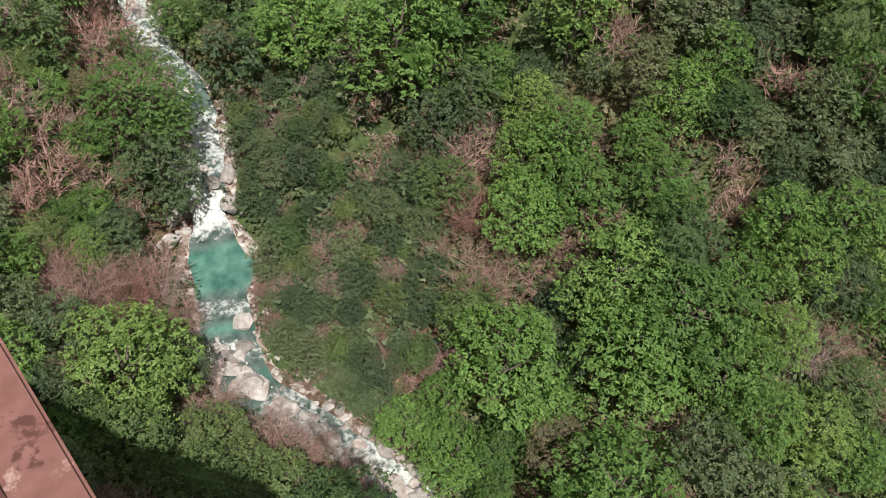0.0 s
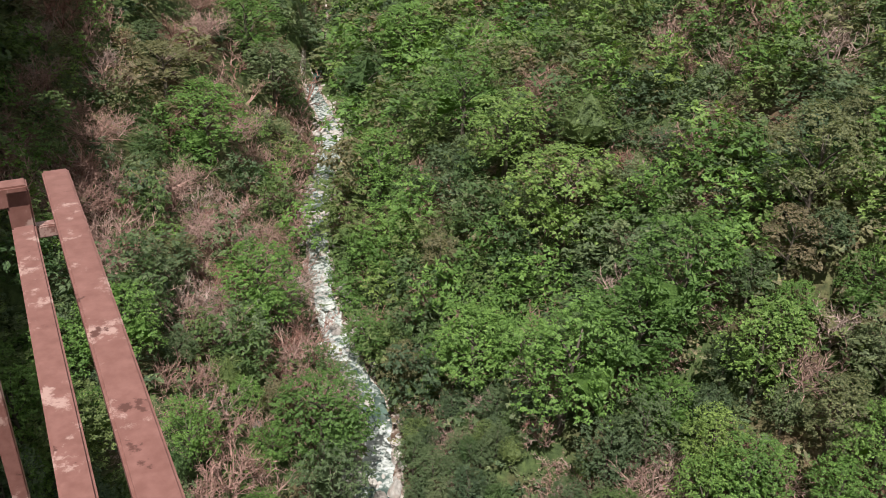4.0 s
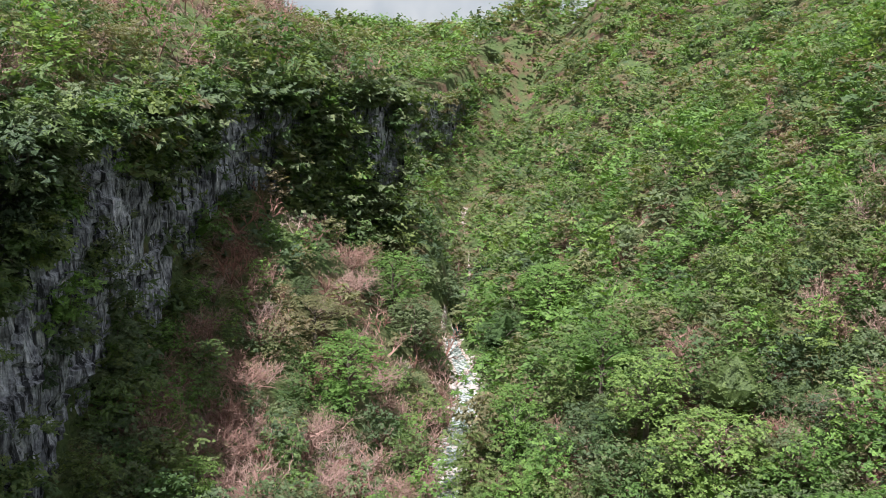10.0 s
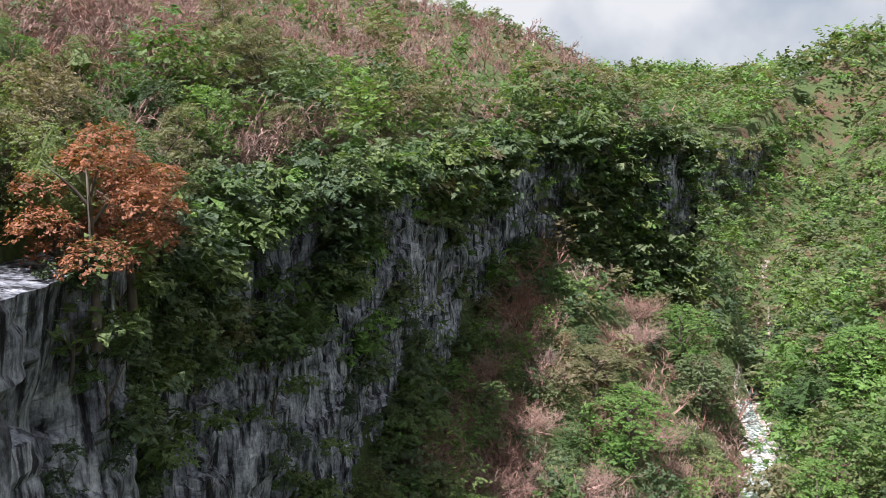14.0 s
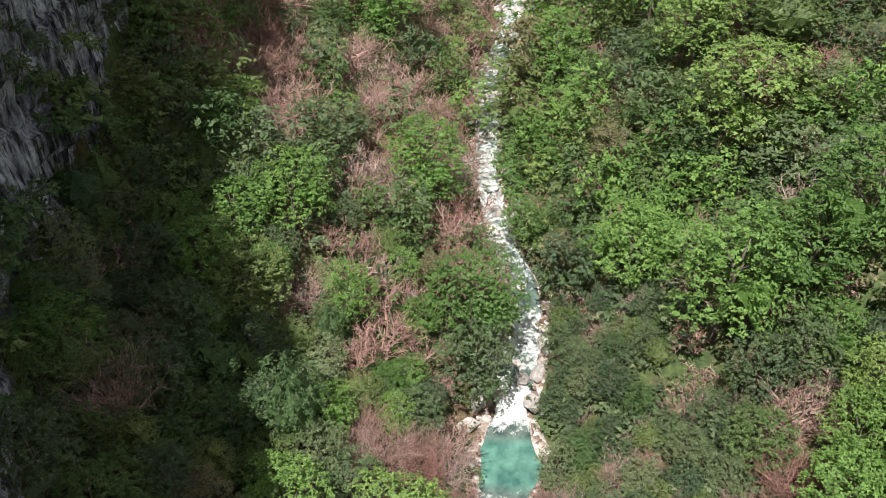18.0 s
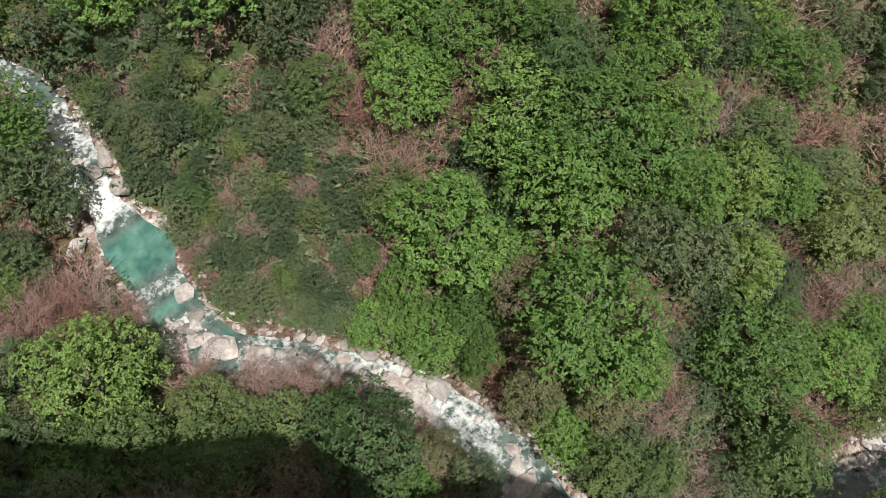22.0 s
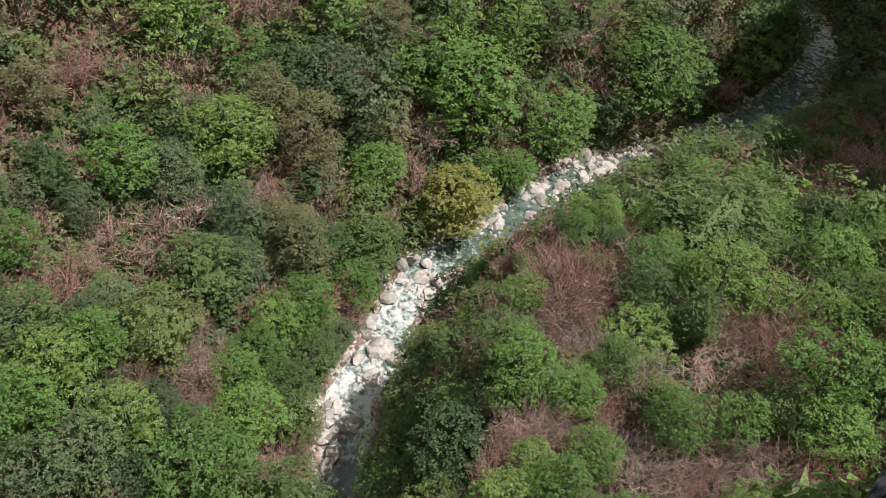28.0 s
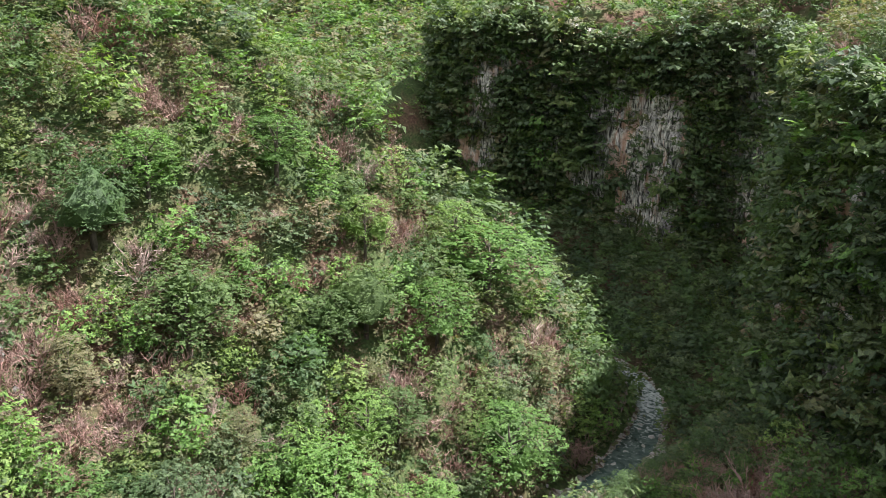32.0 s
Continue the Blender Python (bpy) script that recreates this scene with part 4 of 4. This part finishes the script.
def cliff_bushes():
    """Bushes on ledges and along the edge: the nearest as things, the rest joined."""
    rng = np.random.RandomState(31)
    protos = {}
    for kind in ("mid", "dark", "olive", "bright"):
        for v in range(3):
            lb = rng.normal(size=(6, 3)) * [0.9, 0.9, 0.65]
            rd = np.full(6, 0.85)
            tri = np.concatenate([hull(rng, lb, rd, 1), leaf_cloud(rng, lb, rd, 800, 0.17)])
            small = np.concatenate([hull(rng, lb, rd, 1)[::2], leaf_cloud(rng, lb, rd, 168, 0.27)])
            protos[kind, v] = (tri_mesh("cliff_bush", tri, LEAF[kind]), small)
    joined, things = {k: [] for k in ("mid", "dark", "olive", "bright")}, 0
    limbs = [tube([(0, 0, -1.2), (0.1, 0, -0.5), (0.1 + 0.7 * math.cos(a), 0.7 * math.sin(a), 0.5)], [0.07, 0.055, 0.02], 5) for a in (0.3, 2.4, 4.4)]
    stem = mesh_of("stem", *join(limbs), [BARK], True)
    for (grid, out), count, bare in zip(CLIFFS, (1000, 260, 5200, 700, 5600), (-0.02, 0.02, -0.1, -0.1, -0.3)):
        rows, n, _ = grid.shape
        for k in range(count):
            edge = rng.rand() < 0.05
            j, i = (rows - 3 + rng.randint(2)) if edge else int((rows - 2) * rng.rand()), rng.randint(n)
            p = grid[j, i] + np.array([*out[i], 0]) * (0.2 + 0.5 * rng.rand())
            cover = float(fnoise(np.array([i / 14.0]), np.array([p[2] / 30.0]), 3)[0]) + 0.04 * rng.normal()
            west = p[0] < -20 and 12 < p[1] < 275
            if west and not edge:
                # bare faces: the overhang below the rust tree, two streaked walls further up
                if p[1] < 100 and 20 < p[2] < 70 + 20 * cover and cover < 0.17 and rng.rand() < 0.97:
                    continue
                if 132 < p[1] < 188 and 48 < p[2] < 78 and cover < 0.09 and rng.rand() < 0.95:
                    continue
                if p[1] > 200 and 62 < p[2] < 92 and cover < 0.04 and rng.rand() < 0.92:
                    continue
            if p[1] < -120 and not edge:
                # pale walls of the downstream cliff: a tall one, a lower one and a small one
                if 222 < p[0] < 264 and -4 + 0.35 * abs(p[0] - 243) < p[2] < 62 and cover < 0.1 and rng.rand() < 0.94:
                    continue
                if 163 < p[0] < 208 and 6 < p[2] < 54 and cover < 0.08 and rng.rand() < 0.94:
                    continue
                if 300 < p[0] < 316 and 15 < p[2] < 70 and rng.rand() < 0.9:
                    continue
            if cover < bare and not edge:
                continue
            if edge and -64 < p[0] < -24 and 15 < p[1] < 62 and rng.rand() < 0.3:
                continue
            if np.hypot(p[0], p[1]) < (62 if p[1] > 0 else 30) and (np.hypot(p[0], p[1]) < 48 or rng.rand() < 0.75):
                continue
            if p[1] < -22 and np.hypot(p[0], p[1]) < 110 and p[2] > 48:
                continue
            kind = ("mid", "dark", "bright", "olive", "mid")[rng.randint(5)]
            # shade on the west cliff put into leaf colour; same dark swap downstream
            if (west or p[1] < -100) and kind in ("bright", "olive") and rng.rand() < 0.75:
                kind = "dark"
            me, small = protos[kind, rng.randint(3)]
            s, turn = (0.7 + 1.9 * rng.rand() ** 1.4) * ((1.9 if p[0] > 205 else 1.35) if p[1] < -100 else 1.5 if p[1] > 200 else 1.25 if west and p[1] > 66 else 1.0), rng.rand() * 6.28
            if np.hypot(p[0], p[1]) < 135 and things < 300:
                things += 1
                ob = tagged(new("cliff_bush"), "%s green bush clinging to the limestone cliff" % ("dark" if kind == "dark" else "dusty"), "bush", "bushes on the cliffs")
                ob.matrix_basis = Matrix.Translation(p) @ Matrix.Rotation(turn, 4, "Z") @ Matrix.Diagonal((s, s, s * 1.15, 1))
                part("foliage", me, ob)
                part("stem", stem, ob)
            else:
                joined[kind].append(stood(small, *p, s, s * 1.15, turn))
    for kind, rows in joined.items():
        tagged(new("cliff_plants", joined_mesh("cliff_plants", rows, LEAF[kind], 6)), "bushes and ivy covering the ledges of the cliffs", "bushes", kind="stuff")


cliff_bushes()

# ---- stones of the stream ----


def boulder_mesh(seed, sub=2):
    bm = bmesh.new()
    bmesh.ops.create_icosphere(bm, subdivisions=sub, radius=1.0)
    rng = np.random.RandomState(seed)
    cuts = [Vector(rng.normal(size=3)).normalized() for _ in range(12)]
    for v in bm.verts:
        for c in cuts:
            k = v.co.dot(c) - 0.6
            if k > 0:
                v.co -= c * k * 0.9
        v.co *= 1 + 0.1 * noise.noise(v.co * 1.7 + Vector((seed, 0, 0)))
        v.co.z *= 0.75
    me = bpy.data.meshes.new("boulder")
    bm.to_mesh(me)
    bm.free()
    me.materials.append(BOULDER)
    return me


def boulders():
    rng = np.random.RandomState(41)
    kinds = [boulder_mesh(s) for s in range(7)]
    small = [boulder_mesh(s + 20, 1) for s in range(6)]
    p = STREAM
    near = np.where(np.hypot(p[:, 0], p[:, 1]) < 250)[0]
    # bars of large blocks: middle, spread, number
    bars = [(3, 58, 4.0, 55), (9.5, 47.5, 4.5, 70), (20, 35, 4.5, 50), (23, 18, 5.0, 40), (36, -1, 5, 35), (62, -9, 6, 60), (74, -18, 5, 45), (88, -25, 6, 65), (101, -44, 5, 50), (107, -56, 5, 60), (112, -68, 6, 110), (115, -84, 6, 60), (-3, 215, 7, 60), (-5, 165, 8, 60), (2, 88, 5, 40), (0, 125, 8, 40)]
    rows = []
    for x, y, spread, count in bars:
        for k in range(count):
            rows.append((x + rng.normal() * spread * 0.55, y + rng.normal() * spread * 0.55, 0.35 + 1.75 * rng.rand() ** 2.2))
    for k in range(700):
        i = near[rng.randint(len(near))]
        x, y, z, w, f = p[i]
        t = p[min(i + 1, len(p) - 1), :2] - p[i - 1, :2]
        t = t / (np.linalg.norm(t) + 1e-9)
        off = (w + 0.6 + abs(rng.normal()) * 1.3) * (1 if rng.rand() < 0.5 else -1) if rng.rand() < 0.75 else rng.normal() * w
        if f < 0.24 and abs(off) < w:
            continue
        rows.append((x - t[1] * off, y + t[0] * off, 0.25 + 1.0 * rng.rand() ** 2))
    rows = np.array(rows)
    d, _, (bed, half, foam) = to_line(rows[:, 0], rows[:, 1], STREAM[::2])
    ok = (d < half + np.where(rows[:, 0] > 94, 4.6, 3.2)) & ~((foam < 0.2) & (d < half))
    rows, bed = rows[ok], bed[ok]
    ground = np.maximum(land(rows[:, 0], rows[:, 1])[0], bed + 0.15)
    order = np.argsort(-rows[:, 2] / np.hypot(rows[:, 0], rows[:, 1]))
    joined, base = [], {}
    for n, k in enumerate(order):
        (px, py, s), z = rows[k], ground[k]
        me = (kinds if s > 0.8 else small)[n % 6]
        m = (Matrix.Translation((px, py, z + 0.12 * s)) @ Euler((rng.rand() * 0.5, rng.rand() * 0.5, rng.rand() * 6.28)).to_matrix().to_4x4()
             @ Matrix.Diagonal((s * (0.8 + 0.5 * rng.rand()), s, s, 1)))
        if n < 300:
            ob = tagged(new("boulder", me), "large pale limestone boulder in the stream bed" if s > 1.1 else "pale limestone boulder in the stream bed", "boulder", "boulders in the stream bed")
            ob.matrix_basis = m
        else:
            me = small[n % 6]
            if me.name not in base:
                v = np.array([tuple(q.co) for q in me.vertices])
                base[me.name] = v[np.array([list(q.vertices) for q in me.polygons])]
            a = np.array(m)
            joined.append(base[me.name] @ a[:3, :3].T + a[:3, 3])
    tagged(new("stream_stones", tri_mesh("stream_stones", np.concatenate(joined), BOULDER)), "pale stones and cobbles along the stream banks", "stones", kind="stuff")


boulders()

# pale bedrock that stands out of the slopes: x, y, half length, half width, half height, turn
SLABS = [(-1.8, 77.5, 2.6, 1.5, 1.8, 1.0), (-0.8, 81.5, 2.8, 1.4, 2.4, 1.5), (7.4, 81.5, 2.4, 1.6, 2.2, 1.7), (7.6, 86, 2.2, 1.2, 2.0, 1.4), (0.2, 87, 2.6, 1.2, 2.0, 1.6), (8.2, 92, 2.2, 1.1, 1.4, 1.6), (1.0, 93.5, 2.2, 1.0, 1.5, 1.6),
         (-13.6, 93.5, 1.8, 1.0, 0.9, 2.2), (-11.8, 91, 2.2, 1.1, 1.0, 2.0), (-9.6, 88, 2.2, 1.0, 1.0, 2.1), (-11.4, 80, 2.4, 1.4, 1.6, 0.6), (-8.6, 77.5, 2.2, 1.2, 1.4, 0.9), (-6.4, 75, 2.0, 1.2, 1.2, 0.9), (-13.2, 75.6, 2.0, 1.4, 2.0, 0.3)]
OUTCROPS = [(135, 6.7, 1.5, 0.9, 2.4, 0.4), (129.5, 4.5, 1.2, 0.9, 2.6, 1.2), (122, 3, 1.3, 0.9, 2.4, 0.8), (41.6, 39.6, 1.2, 0.9, 0.8, 0.2), (64.9, 7, 1.6, 1.0, 1.0, 0.5), (66.5, 8.4, 1.1, 0.8, 0.8, 1.5)]


def bedrock():
    kinds = [boulder_mesh(60 + s, 3) for s in range(4)]
    for n, (x, y, a, b, c, turn) in enumerate(SLABS + OUTCROPS):
        ob = tagged(new("rock_outcrop", kinds[n % 4]), "pale water-worn limestone slab beside the stream" if n < len(SLABS) else "pale limestone outcrop among trees on the slope", "rock", "bedrock beside the stream")
        ob.matrix_basis = Matrix.Translation((x, y, height(x, y) + 0.25 * c)) @ Euler((0.15, 0.2, turn)).to_matrix().to_4x4() @ Matrix.Diagonal((a, b, c, 1))


bedrock()


def side_fall():
    """A thin side stream that drops over a ledge into the gorge."""
    top, foot = Vector((-12.2, 75.5, height(-12.2, 75.5) + 2.6)), Vector((-9.2, 70.4, height(-9.2, 70.4) + 0.3))
    across = (foot - top).cross(Vector((0, 0, 1))).normalized()
    verts, n = [], 14
    for i in range(n + 1):
        t = i / n
        p = top.lerp(foot, t)
        p.z = top.z + (foot.z - top.z) * t ** 1.7
        w = 0.28 + 0.4 * t + 0.1 * math.sin(9 * t)
        verts += [tuple(p + across * w * c + Vector((0, 0, 0.12 * (1 - c * c)))) for c in (-1, -0.4, 0.3, 1)]
    faces = [[i * 4 + k, i * 4 + k + 1, i * 4 + k + 5, i * 4 + k + 4] for i in range(n) for k in range(3)]
    me = mesh_of("waterfall", verts, faces, [WATER], True)
    me.attributes.new("foam", "FLOAT", "POINT").data.foreach_set("value", np.full(len(verts), 0.62, dtype=np.float32))
    tagged(new("waterfall", me), "thin white side waterfall dropping over a mossy ledge", "waterfall")


side_fall()

# ---- platform ----


def box(lo, hi, bevel=0.004):
    bm = bmesh.new()
    bmesh.ops.create_cube(bm, size=1.0)
    for v in bm.verts:
        v.co = Vector([(lo[k] + hi[k]) / 2 + v.co[k] * (hi[k] - lo[k]) for k in range(3)])
    bmesh.ops.bevel(bm, geom=bm.edges[:], offset=bevel, segments=2, affect="EDGES")
    return bm


def part_bm(name, bm, mat, parent, label=""):
    me = bpy.data.meshes.new(name)
    bm.to_mesh(me)
    bm.free()
    me.materials.append(mat)
    return part(name, me, parent, label)


GRATE = bpy.data.materials.new("galvanised_grating")
GRATE.use_nodes = True
_g = GRATE.node_tree.nodes["Principled BSDF"]
_g.inputs["Base Color"].default_value, _g.inputs["Metallic"].default_value, _g.inputs["Roughness"].default_value = (0.45, 0.45, 0.46, 1), 0.8, 0.5
# the platform's own axes: along the handrail, and to its left
ALONG, LEFT = Vector((-0.372, 0.928, 0)), Vector((-0.928, -0.372, 0))
FRAME = Matrix(((LEFT.x, ALONG.x, 0, 0.12), (LEFT.y, ALONG.y, 0, 0.0), (0, 0, 1, 0), (0, 0, 0, 1)))
TOP, DECK, TIP, BACK, WIDE = 89.17, 88.06, 1.9, -27.0, 2.3


def rail_side(name, at, label):
    """A railing along the walkway with posts, balusters, rails and a flat handrail."""
    top = new(name)
    top.matrix_basis = FRAME
    s = 1 if at < 1 else -1
    part_bm("handrail", box((at - 0.028, BACK, TOP - 0.03), (at + 0.028, TIP, TOP)), PAINT, top)
    x = at + s * 0.085
    part_bm("top_rail", box((x - 0.022, BACK, TOP - 0.075), (x + 0.022, TIP - 0.2, TOP - 0.035)), PAINT, top)
    part_bm("bottom_rail", box((x - 0.022, BACK, DECK + 0.09), (x + 0.022, TIP - 0.2, DECK + 0.13)), PAINT, top)
    post, bal, arm = None, None, None
    for k in range(15):
        y = TIP - 0.06 - 1.9 * k
        p = part_bm("post", box((x - 0.024, y - 0.024, DECK - 0.1), (x + 0.024, y + 0.024, TOP - 0.004)), PAINT, top) if k == 0 else part("post", post, top)
        post = p.data
        if k:
            p.location = (0, -1.9 * k, 0)
        q = part_bm("bracket", box((min(at, x), y - 0.015, TOP - 0.13), (max(at, x), y + 0.015, TOP - 0.1), 0.003), PAINT, top) if k == 0 else part("bracket", arm, top)
        arm = q.data
        if k:
            q.location = (0, -1.9 * k, 0)
    for k in range(110):
        p = part_bm("baluster", box((x - 0.016, TIP - 0.45, DECK + 0.12), (x + 0.016, TIP - 0.418, TOP - 0.07), 0.003), PAINT, top) if k == 0 else part("baluster", bal, top)
        bal = p.data
        if k:
            p.location = (0, -0.26 * k, 0)
    return tagged(top, label, "railing", "railings of the platform")


rail_side("railing", 0.0, "red-brown painted steel railing with chipped flat handrail")
rail_side("railing", WIDE, "red-brown painted steel railing on the far walkway edge")


def rail_front():
    top = new("front_railing")
    top.matrix_basis = FRAME
    y = TIP - 0.06
    part_bm("top_rail", box((0.062, y - 0.024, TOP - 0.045), (WIDE - 0.11, y + 0.024, TOP + 0.005)), PAINT, top, "chipped red-brown top rail")
    part_bm("bottom_rail", box((0.11, y - 0.02, DECK + 0.09), (WIDE - 0.11, y + 0.02, DECK + 0.13)), PAINT, top)
    bal = None
    for k in range(15):
        p = part_bm("baluster", box((0.205, y - 0.019, DECK + 0.12), (0.243, y + 0.019, TOP - 0.044), 0.003), PAINT, top) if k == 0 else part("baluster", bal, top)
        bal = p.data
        if k:
            p.location = (0.132 * k, 0, 0)
    tagged(top, "red-brown painted steel end railing with upright bars", "railing", "railings of the platform")


rail_front()


def walkway():
    top = new("walkway")
    top.matrix_basis = FRAME
    for x in (0.07, WIDE - 0.07):
        part_bm("beam", box((x - 0.05, BACK, DECK - 0.22), (x + 0.05, TIP + 0.02, DECK - 0.03)), PAINT, top)
    bar, rib = None, None
    for k in range(15):
        p = part_bm("cross_beam", box((0.124, TIP - 0.2, DECK - 0.18), (WIDE - 0.124, TIP - 0.12, DECK - 0.04)), PAINT, top) if k == 0 else part("cross_beam", bar, top)
        bar = p.data
        if k:
            p.location = (0, -1.95 * k, 0)
    for k in range(270):
        p = part_bm("grate_bar", box((0.13, TIP - 0.06, DECK - 0.03), (WIDE - 0.13, TIP - 0.045, DECK), 0.002), GRATE, top) if k == 0 else part("grate_bar", rib, top)
        rib = p.data
        if k:
            p.location = (0, -0.1 * k, 0)
    tagged(top, "steel walkway of grating on red-brown beams over the gorge", "walkway")


walkway()
